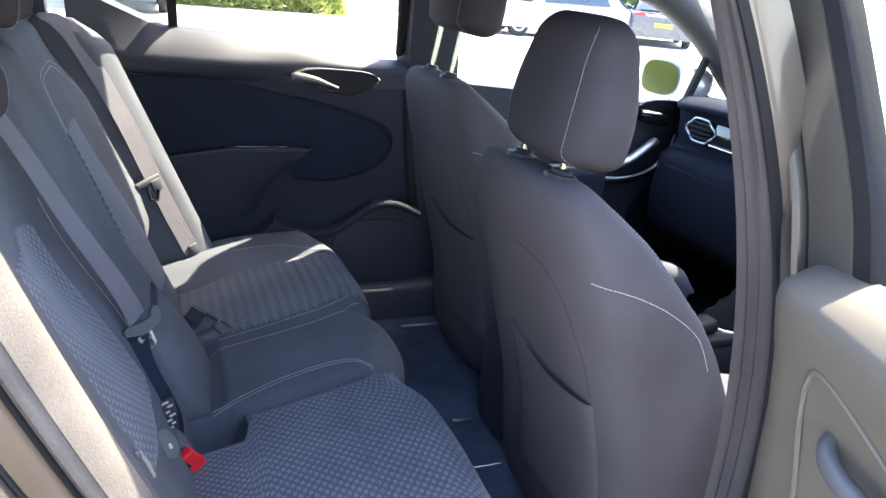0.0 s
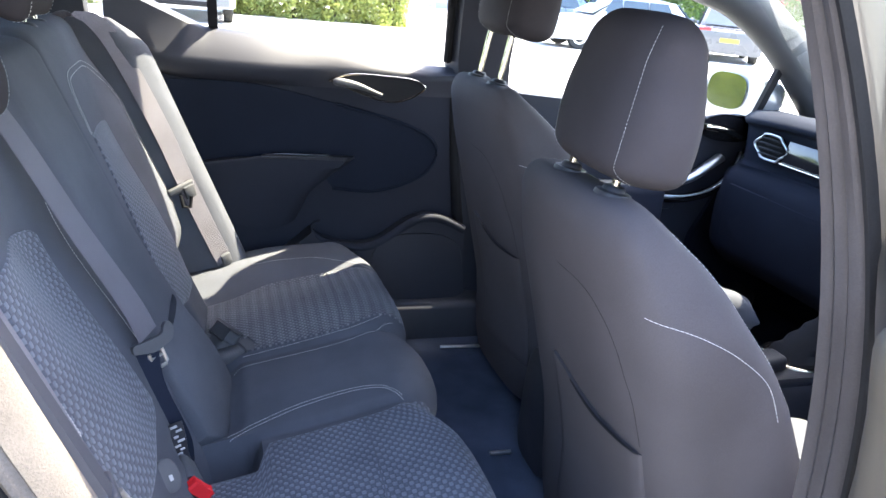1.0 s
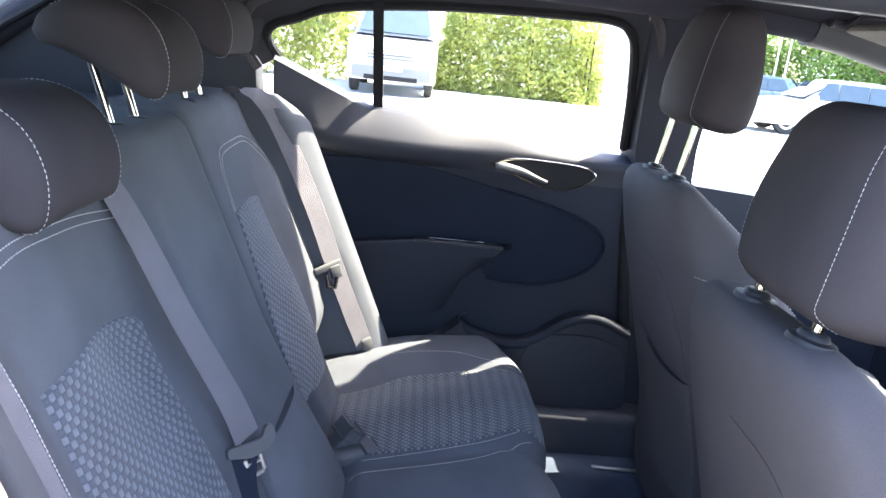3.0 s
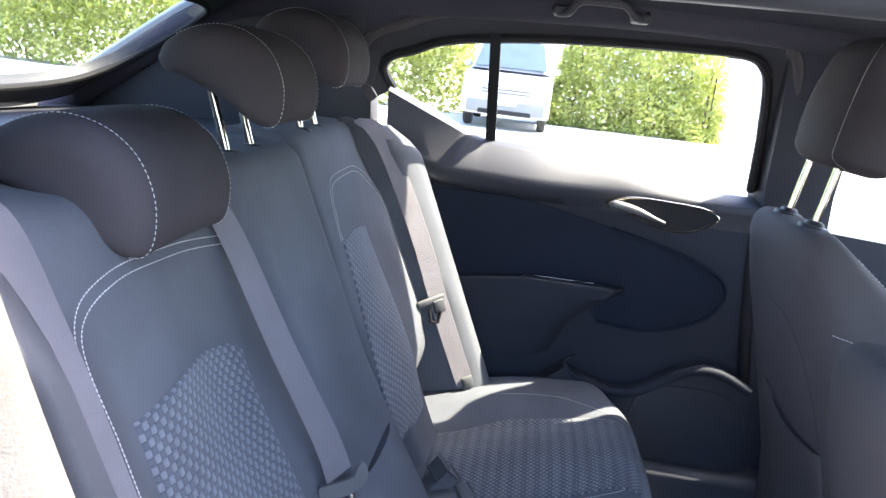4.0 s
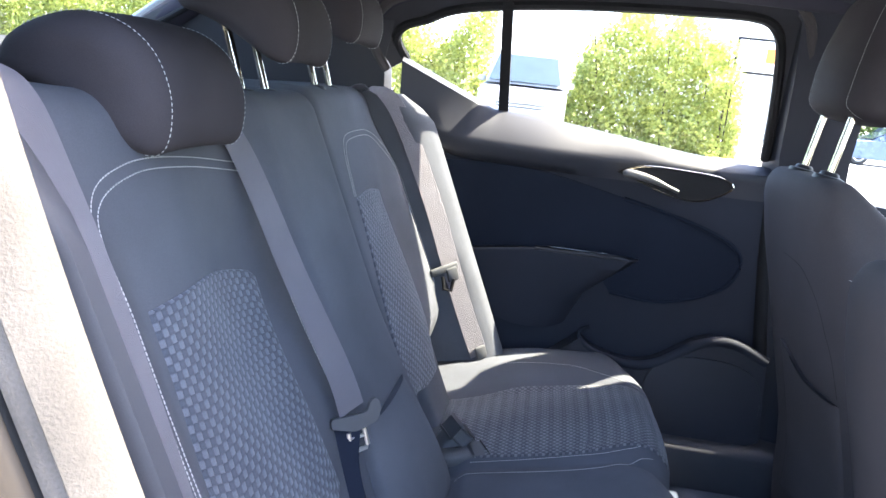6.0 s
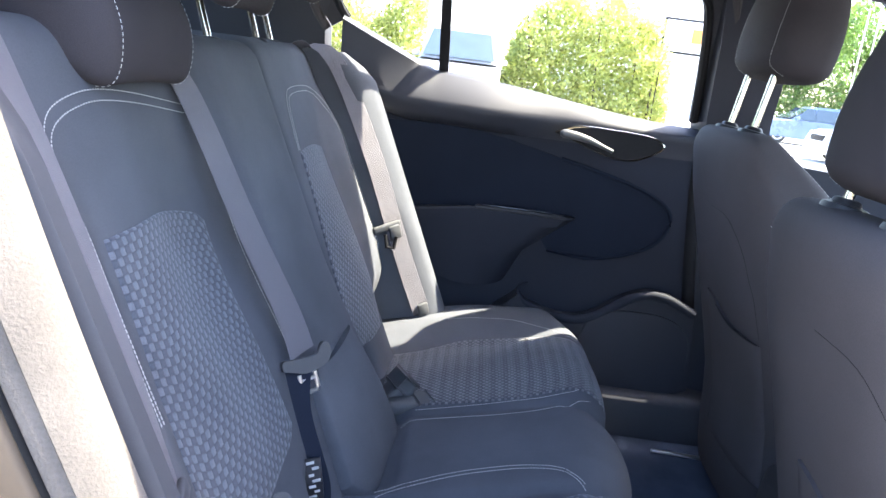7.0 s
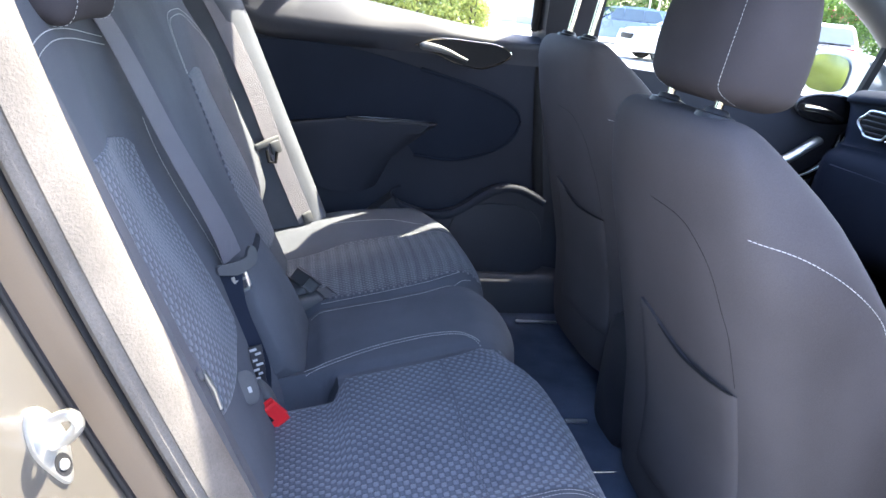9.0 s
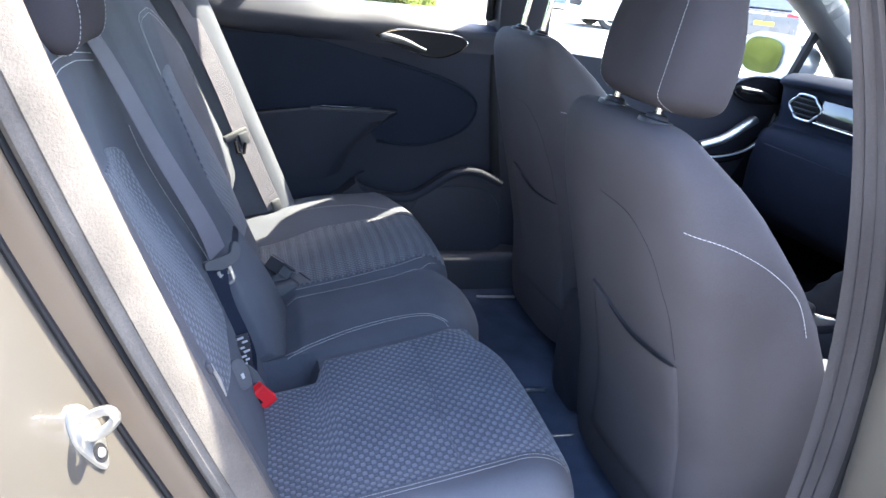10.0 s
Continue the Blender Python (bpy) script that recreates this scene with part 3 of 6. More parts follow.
fus, fvs = steps(0, 1, 30, 0.02), steps(0, 1, 16, 0.03)
fgrid = [[flap(u, v, (-0.006, 0.001, 0.003)[min(i, len(fus) - 1 - i, len(fvs) - 1 - j, 2)] if min(i, len(fus) - 1 - i, len(fvs) - 1 - j) < 3 else 0.004) for j, v in enumerate(fvs)] for i, u in enumerate(fus)]
bm = B()
shell(bm, fgrid, [[flap(u, v, -0.020) for v in fvs] for u in fus])
part("seat_flap", bm, FABRIC, bench, "smooth cloth flap below the centre backrest")


def superring(c, ax, ay, a, b, n=36, p=3.0):
    """A rounded oblong in the plane of ax, ay."""
    out = []
    for k in range(n):
        t = 2 * math.pi * k / n
        ct, st = math.cos(t), math.sin(t)
        out.append(Vector(c) + ax * (a * math.copysign(abs(ct) ** (2 / p), ct)) + ay * (b * math.copysign(abs(st) ** (2 / p), st)))
    return out


def headrest_front(parent, c, lift, tilt, w=0.30, h=0.243, d=0.153):
    """Front headrest on two posts; c: middle between the posts where they enter the backrest."""
    c = Vector(c)
    up = V(math.sin(radians(tilt)), 0, math.cos(radians(tilt)))
    fw = V(up.z, 0, -up.x)
    rings = []
    n = 30
    for k in range(n + 1):
        t = 0.5 - 0.5 * math.cos(math.pi * k / n)
        e = math.sqrt(max(0.0, 1 - max(0, (t - 0.80) / 0.20) ** 2)) * math.sqrt(max(0.0, 1 - max(0, (0.13 - t) / 0.13) ** 2))
        wide = w * (0.93 + 0.07 * math.sin(math.pi * min(1, t * 1.4)) - 0.22 * t ** 2.0) * (0.60 + 0.40 * e)
        deep = d * (0.80 + 0.20 * math.sin(math.pi * min(1, t * 0.9 + 0.1)) - 0.15 * t) * (0.40 + 0.60 * e)
        mid = c + up * (lift + h * t) + fw * (0.030 - 0.012 * t)
        rings.append(superring(mid, fw, V(0, 1, 0), deep / 2, wide / 2, 40, 2.9))
    bm = B()
    loft(bm, rings)
    head = part("headrest", bm, KNIT, parent, "dark knit headrest with pale seam")
    for k in (24, 16):
        # the seam hooks forward at its foot and leans forward at its head
        sd = 1 if k == 24 else -1
        line = []
        for i, r in enumerate(rings[2:-5]):
            q = k + sd * (3.2 * max(0, 1 - i / 4) ** 2 + 1.6 * (i / 22) ** 2)
            j = int(math.floor(q))
            line.append(r[j % 40].lerp(r[(j + 1) % 40], q - j) + V(-0.0008, -0.0008 * sd, 0))
        bm = B()
        stitches(bm, line, (-0.7, -0.7 if k == 24 else 0.7, 0), 0.0040, 0.0018, 0.0004)
        tagged(part("seam_stitching", bm, STITCH, head, "pale thread stitching"), kind="stuff")
    for s in (-1, 1):
        bm = B()
        tube(bm, [c + V(0, s * 0.072, 0) + up * k for k in (-0.03, 0.0, lift * 0.5, lift + 0.03)], 0.0065, 12)
        part("post", bm, CHROME, head, "chrome post")
        bm = B()
        loft(bm, [superring(c + V(0, s * 0.072, 0) + up * q, fw, V(0, 1, 0), rr * 0.92, rr, 28, 2.2) for q, rr in ((-0.012, 0.030), (0.0, 0.030), (0.006, 0.028), (0.008, 0.019), (0.013, 0.017), (0.015, 0.013))])
        part("post_guide", bm, PLASTIC, head, "black plastic post collar")
    return head


def front_seat(name, yc, xs, ztop, lift, label, low=0.0):
    """A front seat, seen from behind. xs: the rear face at z 0.8."""
    seat = thing(name, (xs + 0.35, yc, 0.28), label, "car seat", "front seats")
    dz = ztop - 1.09

    def xr(z):
        return xs - 0.005 + 0.27 * (0.80 - z) - 0.04 * sstep(0.6, 0.35, z)

    def depth(z):
        z -= dz
        return 0.100 + 0.055 * sstep(1.09, 0.98, z) + 0.105 * sstep(1.05, 0.80, z) + 0.070 * sstep(0.92, 0.58, z)
    rings = []
    zs = [0.34, 0.38, 0.44, 0.5, 0.56, 0.62, 0.68, 0.74, 0.80, 0.86, 0.90, 0.94, 0.98, 1.01] + [1.09 - 0.065 * (1 - k) for k in (0.05, 0.3, 0.52, 0.7, 0.83, 0.92, 0.975, 1.0)]
    for z0 in zs:
        z = z0 + dz * sstep(0.4, 1.0, z0)
        q = max(0, (z0 - 1.025) / 0.065)
        e = math.sqrt(max(0.0, 1 - q * q))
        t = (z0 - 0.34) / 0.75
        half = 0.270 - 0.068 * sstep(0.72, 1.0, t) ** 1.3 - 0.035 * sstep(0.35, 0.0, t)
        half = half * (0.66 + 0.34 * e)
        full = depth(z)
        rear = full * 0.5 * (0.35 + 0.65 * e)
        cx = xr(z) + full * 0.5
        ring = []
        for k in range(64):
            a = 2 * math.pi * k / 64
            ca, sa = math.cos(a), math.sin(a)
            px = math.copysign(abs(ca) ** (2 / (4.6 if ca < 0 else 3.4)), ca)
            py = math.copysign(abs(sa) ** (2 / (4.6 if ca < 0 else 3.4)), sa)
            bol = -0.07 * sstep(0.75, 0.35, abs(py)) * sstep(1.0, 0.7, z0) if px > 0 else 0.0
            hollow = 0.012 * (1 - abs(py) ** 2) * sstep(0.5, 0.8, t) * 0 - 0.012 * (1 - py * py) if px < 0 else 0
            ring.append(V(cx + px * rear + bol + hollow * e, yc + py * half, z))
        rings.append(ring)
    bm = B()
    loft(bm, rings)
    back = part("backrest", bm, FABRIC_SIDE, seat)
    headrest_front(seat, (xr(ztop) + 0.055, yc, ztop - 0.004), lift, 9)
    o = V(xs - 0.80, yc + 0.37, dz * 0.6)
    # side seam with pale thread
    bm = B()
    line = drape(back, [p + o for p in spline([(0.764, -0.75, 0.958), (0.80, -0.75, 0.953), (0.845, -0.75, 0.938), (0.90, -0.75, 0.910), (0.962, -0.75, 0.862), (0.995, -0.75, 0.80)], 10)], (0, 1, 0), 0.0008)
    stitches(bm, line, (0, -1, 0), 0.006, 0.0012, 0.0007)
    tagged(part("side_stitching", bm, STITCH, back, "pale thread stitching"), kind="stuff")
    bm = B()
    line = [r[57] + V(0.0006, -0.0006, 0) for r in rings[8:17]]
    stitches(bm, spline(line, 5), (0.7, -0.7, 0), 0.005, 0.003, 0.0009)
    tagged(part("edge_stitching", bm, STITCH, back, "pale thread stitching"), kind="stuff")
    # seam round the rear panel
    bm = B()
    line = drape(back, [p + o for p in spline([(0.6, -0.36, 0.949), (0.6, -0.395, 0.948), (0.6, -0.44, 0.945), (0.6, -0.475, 0.935), (0.6, -0.514, 0.906), (0.6, -0.534, 0.877), (0.6, -0.548, 0.84), (0.6, -0.562, 0.80), (0.6, -0.570, 0.73)], 10)], (1, 0, 0), -0.0002)
    tube(bm, line, 0.0007, 6)
    part("panel_seam", bm, RUBBER, back, "dark sewn seam")
    # map pocket
    us, vs = steps(0, 1, 14, 0.02), steps(0, 1, 14, 0.02)

    def mouth(u):
        return 0.754 - 0.036 * sstep(0, 0.62, u)
    fr, bk = [], []
    for i, u in enumerate(us):
        fr.append([]), bk.append([])
        for j, v in enumerate(vs):
            y, z = -0.30 - 0.275 * u, 0.42 + (mouth(u) - 0.42) * v
            d = min(i, len(us) - 1 - i, j)
            p = (drape(back, [V(0.5, y, z) + o], (1, 0, 0), 0.0) or [V(xr(z), y, z) + o])[0]
            fr[-1].append(p - V((-0.003, 0.003, 0.006)[d] if d < 3 else 0.007, 0, 0))
            bk[-1].append(p + V(0.003, 0, 0))
    bm = B()
    shell(bm, fr, bk)
    pocket = part("map_pocket", bm, FABRIC_SIDE, back, "stitched seatback map pocket")
    # black strip along the mouth stands in for shade inside the pocket
    bm = B()
    tube(bm, [row[-1] + V(-0.003, 0, 0.002) for row in fr[6:-1]], lambda t: 0.0012 + 0.0016 * math.sin(math.pi * t), 6)
    part("pocket_slit_shade", bm, RUBBER, pocket, "black strip for the shade in the pocket opening")
    # cushion
    rings = []
    for k in range(19):
        t = k / 18
        x = xs + 0.10 + 0.62 * t
        e = math.sqrt(max(0, 1 - max(0, (t - 0.78) / 0.22) ** 2)) * 0.85 + 0.15
        rings.append([p + V(0, 0, 0.03 * sstep(0.15, 0.24, abs(p.y - yc)) if p.z > 0.52 else 0) for p in superring((x, yc, 0.52 - low + 0.05 * t - 0.03 * (1 - e)), V(0, 1, 0), V(0, 0, 1), 0.255 - low, 0.095 * e, 44, 3.5)])
    bm = B()
    loft(bm, rings)
    part("seat_cushion", bm, FABRIC, seat)
    for s in (-1, 1):
        bm = B()
        rbox(bm, (xs + 0.38, yc + s * 0.21, 0.37), (0.50, 0.03, 0.14), 0.01)
        side = part("seat_frame", bm, PLASTIC, seat)
        bm = B()
        rbox(bm, (xs + 0.46, yc + s * 0.21, 0.295), (0.50, 0.04, 0.03), 0.008)
        part("seat_rail", bm, RUBBER, seat, "dark steel seat rail")
    return seat


near_seat = front_seat("driver_seat", -0.36, 0.795, 1.09, 0.022, "charcoal cloth front seat with headrest pushed down", 0.11)
far_seat = front_seat("passenger_seat", 0.37, 0.89, 1.145, 0.115, "charcoal cloth front seat with raised headrest")


def headrest_rear(parent, yc, lift, w, base):
    """Rear headrest: a thick crescent that hangs over the backrest top."""
    prof = [(-0.246, 1.212), (-0.234, 1.236), (-0.200, 1.257), (-0.155, 1.268), (-0.110, 1.260), (-0.075, 1.235), (-0.056, 1.195), (-0.055, 1.155), (-0.066, 1.133), (-0.090, 1.132), (-0.123, 1.150), (-0.160, 1.170), (-0.205, 1.188), (-0.235, 1.196)]
    pr = spline([V(a, 0, b) for a, b in prof] + [V(prof[0][0], 0, prof[0][1])], 4)[:-1]
    mid = V(-0.14, 0, 1.215)
    rings = []
    n = 30
    for k in range(n + 1):
        t = -math.cos(math.pi * k / n)
        e = math.sqrt(max(0.0, 1 - max(0, (abs(t) - 0.70) / 0.30) ** 2))
        sc = 0.42 + 0.58 * e
        rings.append([V(mid.x + (p.x - mid.x) * sc, yc + t * w / 2, mid.z + (p.z - mid.z) * sc + lift + 0.006 * (1 - t * t)) for p in pr])
    bm = B()
    loft(bm, rings)
    head = part("headrest", bm, KNIT, parent, "dark knit headrest with pale seam")
    for k in (7, n - 7):
        sd = -1 if k < n / 2 else 1
        bm = B()
        stitches(bm, [p + (p - V(mid.x, p.y, mid.z + lift)).normalized() * 0.0009 for p in rings[k][6:36]], (1, sd * 0.6, 0.4), 0.0040, 0.0024, 0.00055)
        tagged(part("seam_stitching", bm, STITCH, head, "pale thread stitching"), kind="stuff")
    for s in (-1, 1):
        bm = B()
        tube(bm, [V(-0.149 - 0.30 * q, yc + s * 0.049, base + q) for q in (-0.03, 0.0, 0.05, 1.215 + lift - base)], 0.0065, 12)
        part("post", bm, CHROME, head, "chrome post")
        bm = B()
        loft(bm, [superring((-0.148, yc + s * 0.049, base + q), V(1, 0, 0), V(0, 1, 0), rr, rr, 20, 2.2) for q, rr in ((-0.012, 0.020), (0.004, 0.020), (0.010, 0.016), (0.012, 0.011))])
        part("post_guide", bm, PLASTIC, head, "black plastic post collar")
    return head


headrest_rear(bench, 0.0, 0.108, 0.225, 1.185)
headrest_rear(bench, 0.36, 0.160, 0.235, 1.195)
headrest_rear(bench, -0.355, 0.0, 0.245, 1.185)

# ---- far rear door ----
def door_point(x, z, out=0.0):
    return V(x, 0.78 - out, z)


door = thing("door_1", (0.5, 0.8, 0.35), "closed rear car door with dark moulded panel and chrome handle", "car door", kind="structure")
# skin between belt and sill, hollowed around the pocket
outline = [(0.02, 1.07), (0.03, 0.95), (0.08, 0.78), (0.17, 0.60), (0.30, 0.45), (0.46, 0.37), (0.97, 0.37), (0.985, 0.47), (0.95, 0.68), (0.915, 0.85), (0.895, 1.0), (0.885, 1.085)]
bm = B()
prism(bm, [V(x, 0.785, z) for x, z in outline] , (0, 0.10, 0))
bevel_all(bm, 0.008)
part("door_panel", bm, PLASTIC_MATT, door)
# upper ledge up to the glass: a sloping shelf, a step below it, and a lower lip that grows towards the handle
rows = []
for k in range(33):
    x = -0.06 + 0.955 * k / 32
    zt = 1.186 - 0.069 * sstep(0.15, 0.9, x) + max(0, 0.18 - x) * 0.44
    zb = 1.112 - 0.012 * math.sin(max(0, x) * 3.4) - 0.02 * sstep(0.5, 0.88, x) + max(0, 0.1 - x) * 0.25
    yi = 0.724 + 0.040 * sstep(0.30, 0.56, x)
    rows.append([V(x, 0.89, zb - 0.05), V(x, 0.775, zb - 0.055), V(x, yi + 0.012, zb - 0.032), V(x, yi + 0.002, zb - 0.012), V(x, yi, zb), V(x, yi + 0.006, zb + 0.010), V(x, win_y(zt) - 0.032, zt - 0.010), V(x, win_y(zt) - 0.012, zt), V(x, win_y(zt) + 0.03, zt), V(x, 0.89, zt - 0.05)])
bm = B()
loft(bm, rows)
part("door_ledge", bm, PLASTIC_SOFT, door, "dark soft plastic ledge in sunlight")
# inset soft panel
ins = spline([V(x, z, 0) for x, z in ((0.06, 1.045), (0.30, 1.045), (0.54, 1.0), (0.76, 0.945), (0.852, 0.885), (0.82, 0.797), (0.68, 0.742), (0.54, 0.748))], 6)
low = [V(x, z, 0) for x, z in ((0.50, 0.80), (0.32, 0.81), (0.15, 0.80))]
bm = B()
prism(bm, [V(p.x, 0.776, p.y) for p in ins + low], (0, 0.02, 0))
bevel_all(bm, 0.006)
part("inset_panel", bm, INSET, door)
bm = B()
tube(bm, [V(p.x, 0.774, p.y) for p in ins[12:]], 0.005, 8)
part("inset_rim", bm, INSET, door)
# armrest and pull block
bm = B()
loft(bm, [[V(x, y, z) for x, y, z in row] for row in (
    ((0.13, 0.79, 0.68), (0.13, 0.79, 0.74), (0.14, 0.79, 0.80), (0.145, 0.79, 0.815)),
    ((0.19, 0.757, 0.66), (0.18, 0.748, 0.73), (0.17, 0.742, 0.79), (0.17, 0.746, 0.818)),
    ((0.30, 0.750, 0.63), (0.31, 0.736, 0.71), (0.32, 0.720, 0.81), (0.33, 0.726, 0.846)),
    ((0.38, 0.752, 0.63), (0.42, 0.738, 0.72), (0.49, 0.720, 0.815), (0.49, 0.726, 0.846)),
    ((0.42, 0.772, 0.64), (0.46, 0.768, 0.73), (0.55, 0.730, 0.822), (0.57, 0.732, 0.843)),
    ((0.44, 0.79, 0.65), (0.48, 0.79, 0.74), (0.58, 0.765, 0.828), (0.60, 0.768, 0.842)),
    ((0.44, 0.80, 0.65), (0.48, 0.80, 0.74), (0.58, 0.80, 0.828), (0.60, 0.80, 0.842)))], caps=False, closed=False)
bm.faces.ensure_lookup_table()
part("armrest", bm, PLASTIC_MATT, door)
bm = B()
prism(bm, [V(x, y, z) for x, y, z in ((0.17, 0.746, 0.818), (0.33, 0.726, 0.846), (0.49, 0.726, 0.846), (0.57, 0.732, 0.843), (0.60, 0.768, 0.842), (0.60, 0.80, 0.842), (0.17, 0.80, 0.818))], (0, 0, 0.006))
part("armrest_top", bm, PLASTIC_SOFT, door)
bm = B()
rbox(bm, (0.45, 0.733, 0.850), (0.24, 0.022, 0.010), 0.004)
part("armrest_cap", bm, PLASTIC, door)
bm = B()
rbox(bm, (0.44, 0.755, 0.853), (0.16, 0.012, 0.006), 0.002)
part("window_switch", bm, GLOSS, door)
# bottle pocket and speaker
pk = spline([V(x, z, 0) for x, z in ((0.500, 0.662), (0.478, 0.650), (0.478, 0.630), (0.510, 0.602), (0.60, 0.578), (0.68, 0.592), (0.78, 0.660), (0.86, 0.672), (0.95, 0.635))], 8)
bm = B()
prism(bm, [V(p.x, 0.715, p.y) for p in pk[16:]] + [V(0.97, 0.715, 0.42), V(0.90, 0.715, 0.385), V(0.50, 0.715, 0.385), V(0.36, 0.715, 0.46), V(0.40, 0.715, 0.56)], (0, 0.075, 0))
bevel_all(bm, 0.012, 3)
part("pocket_wall", bm, PLASTIC_SOFT, door)
bm = B()
tube(bm, [V(p.x, 0.722, p.y) for p in pk], lambda t: 0.005 + 0.009 * sstep(0.15, 0.6, t), 12)
part("pocket_rim", bm, PLASTIC_MATT, door)
bm = B()
loft(bm, [superring((0.805, 0.716 - h, 0.508), V(1, 0, 0), V(0, 0, 1), 0.150 * r, 0.118 * r, 44, 2.7) for r, h in ((1.0, 0.0), (0.985, 0.006), (0.6, 0.009), (0.1, 0.010))])
part("speaker_grille", bm, PLASTIC_SOFT, door, "black perforated speaker grille")
# black tube put in to darken the gap at the door's front edge
bm = B()
tube(bm, spline([V(0.893, 0.795, 1.10), V(0.905, 0.795, 0.95), V(0.932, 0.79, 0.75), V(0.960, 0.785, 0.58)], 6), 0.018, 10)
part("edge_gap_strip", bm, RUBBER, door, "black rubber strip darkening the door edge gap")
# seal tube at the rear edge, black also for the shade beside the bolster
bm = B()
tube(bm, spline([V(-0.045, 0.755, 1.10), V(-0.02, 0.752, 0.98), V(0.035, 0.748, 0.82), V(0.115, 0.742, 0.66), V(0.22, 0.738, 0.52), V(0.34, 0.736, 0.44)], 6), 0.026, 12)
part("edge_gap_strip", bm, RUBBER, door, "black rubber strip darkening the door edge gap")
# chrome handle in its bowl
bw = [V(p.x, 0.752, p.y) for p in spline([V(x, z, 0) for x, z in ((0.512, 1.068), (0.575, 1.089), (0.68, 1.089), (0.76, 1.083), (0.795, 1.064), (0.762, 1.036), (0.705, 1.017), (0.64, 1.026), (0.565, 1.052), (0.512, 1.070))], 5)[:-1]]
bm = B()
tube(bm, bw + bw[:1], 0.0028, 8)
part("handle_rim", bm, CHROME, door, "thin chrome rim")
bm = B()
prism(bm, [p + V(0, -0.001, 0) for p in bw], (0, 0.035, 0))
part("handle_bowl", bm, RUBBER, door)
bm = B()
tube(bm, spline([(0.526, 0.750, 1.066), (0.548, 0.743, 1.067), (0.595, 0.738, 1.060), (0.635, 0.738, 1.047), (0.664, 0.742, 1.037)], 6), lambda t: 0.014 * (0.55 + 0.45 * sstep(0, 0.14, t)) - 0.008 * sstep(0.2, 0.9, t), 14, 0.85)
part("door_handle", bm, HANDLE, door, "chrome pull handle")

# window frame, divider and glass
frame_pts = [(-0.055, 1.287), (-0.081, 1.333), (-0.06, 1.365), (-0.003, 1.385), (0.064, 1.412), (0.181, 1.431), (0.389, 1.449), (0.636, 1.458), (0.756, 1.457), (0.803, 1.435), (0.827, 1.388), (0.853, 1.272), (0.875, 1.137)]
fp = spline([V(x, win_y(z), z) for x, z in frame_pts], 6)
bm = B()
tube(bm, fp, 0.012, 8)
part("window_seal", bm, RUBBER, door, "black rubber window seal")


def offset_line(pts, d, dy=0.0):
    """The same line moved outwards from the window's middle."""
    mid = V(0.42, 0, 1.30)
    out = []
    for i, p in enumerate(pts):
        t = frames(pts)[i]
        nn = V(-t.z, 0, t.x)
        if nn.dot(p - mid) < 0:
            nn = -nn
        nn.normalize()
        q = p + nn * d
        out.append(V(q.x, q.y + dy - nn.z * d * WIN_LEAN, q.z))
    return out


o1, o2 = offset_line(fp, 0.008), offset_line(fp, 0.045, -0.012)
bm = B()
loft(bm, [[a, a + V(0, 0.012, 0), b + V(0, 0.012, 0), b] for a, b in zip(o1, o2)])
part("door_frame", bm, PLASTIC, door, "black upper door frame")
bm = B()
o3 = offset_line(fp, 0.058, -0.022)
tube(bm, o3, 0.012, 8)
part("door_seal", bm, SEAL_DARK, door, "dark door opening weatherstrip")
bm = B()
loft(bm, [[V(x - 0.012, win_y(z) - 0.012, z), V(x + 0.013, win_y(z) - 0.012, z), V(x + 0.013, win_y(z) + 0.012, z), V(x - 0.012, win_y(z) + 0.012, z)] for x, z in ((0.202, 1.17), (0.190, 1.44))])
part("window_divider", bm, RUBBER, door, "black window divider bar")
bm = B()
loft(bm, [[V(p.x, p.y + 0.004, p.z - 0.004), V(p.x, 0.615, 1.505), V(p.x, 0.635, 1.515), V(p.x, p.y + 0.020, p.z + 0.008)] for p in o2 if p.z > 1.36 and -0.14 < p.x < 0.84])
part("header_trim", bm, HEADLINER, door, "dark cloth header above the window")
glass_poly = [V(p.x, p.y + 0.012, p.z) for p in fp] + [V(0.5, win_y(1.15) + 0.012, 1.15), V(0.19, win_y(1.18) + 0.012, 1.18)]
bm = B()
bm.faces.new([bm.verts.new(p) for p in glass_poly])
pane = part("window_pane", bm, GLASS, door, smooth=False)
pane.visible_shadow = False
bm = B()
prism(bm, [V(0.0, 0.86, 1.05), V(0.885, 0.86, 1.05), V(0.97, 0.88, 0.37), V(0.40, 0.88, 0.37), V(0.12, 0.88, 0.65)], (0, 0.04, 0))
part("outer_skin", bm, PAINT, door, "bronze metallic outer door skin")

# ---- B-pillar and front door, far side ----
pillar = thing("pillar_1", (0.95, 0.8, 0.35), "dark grey door pillar trim", "pillar", kind="structure")
bm = B()
loft(bm, [[V(x0, y - 0.01, z), V((x0 + x1) / 2, y - 0.035, z), V(x1, y - 0.01, z), V(x1, y + 0.07, z), V(x0 - 0.02, y + 0.07, z)] for x0, x1, y, z in
          ((0.975, 1.13, 0.79, 0.30), (0.945, 1.10, 0.795, 0.70), (0.912, 1.07, 0.80, 1.05), (0.895, 1.06, 0.785, 1.15), (0.868, 1.04, 0.70, 1.33), (0.845, 1.03, 0.655, 1.46), (0.84, 1.04, 0.60, 1.50))])
bevel_all(bm, 0.01)
part("pillar_trim", bm, PLASTIC_SOFT, pillar)

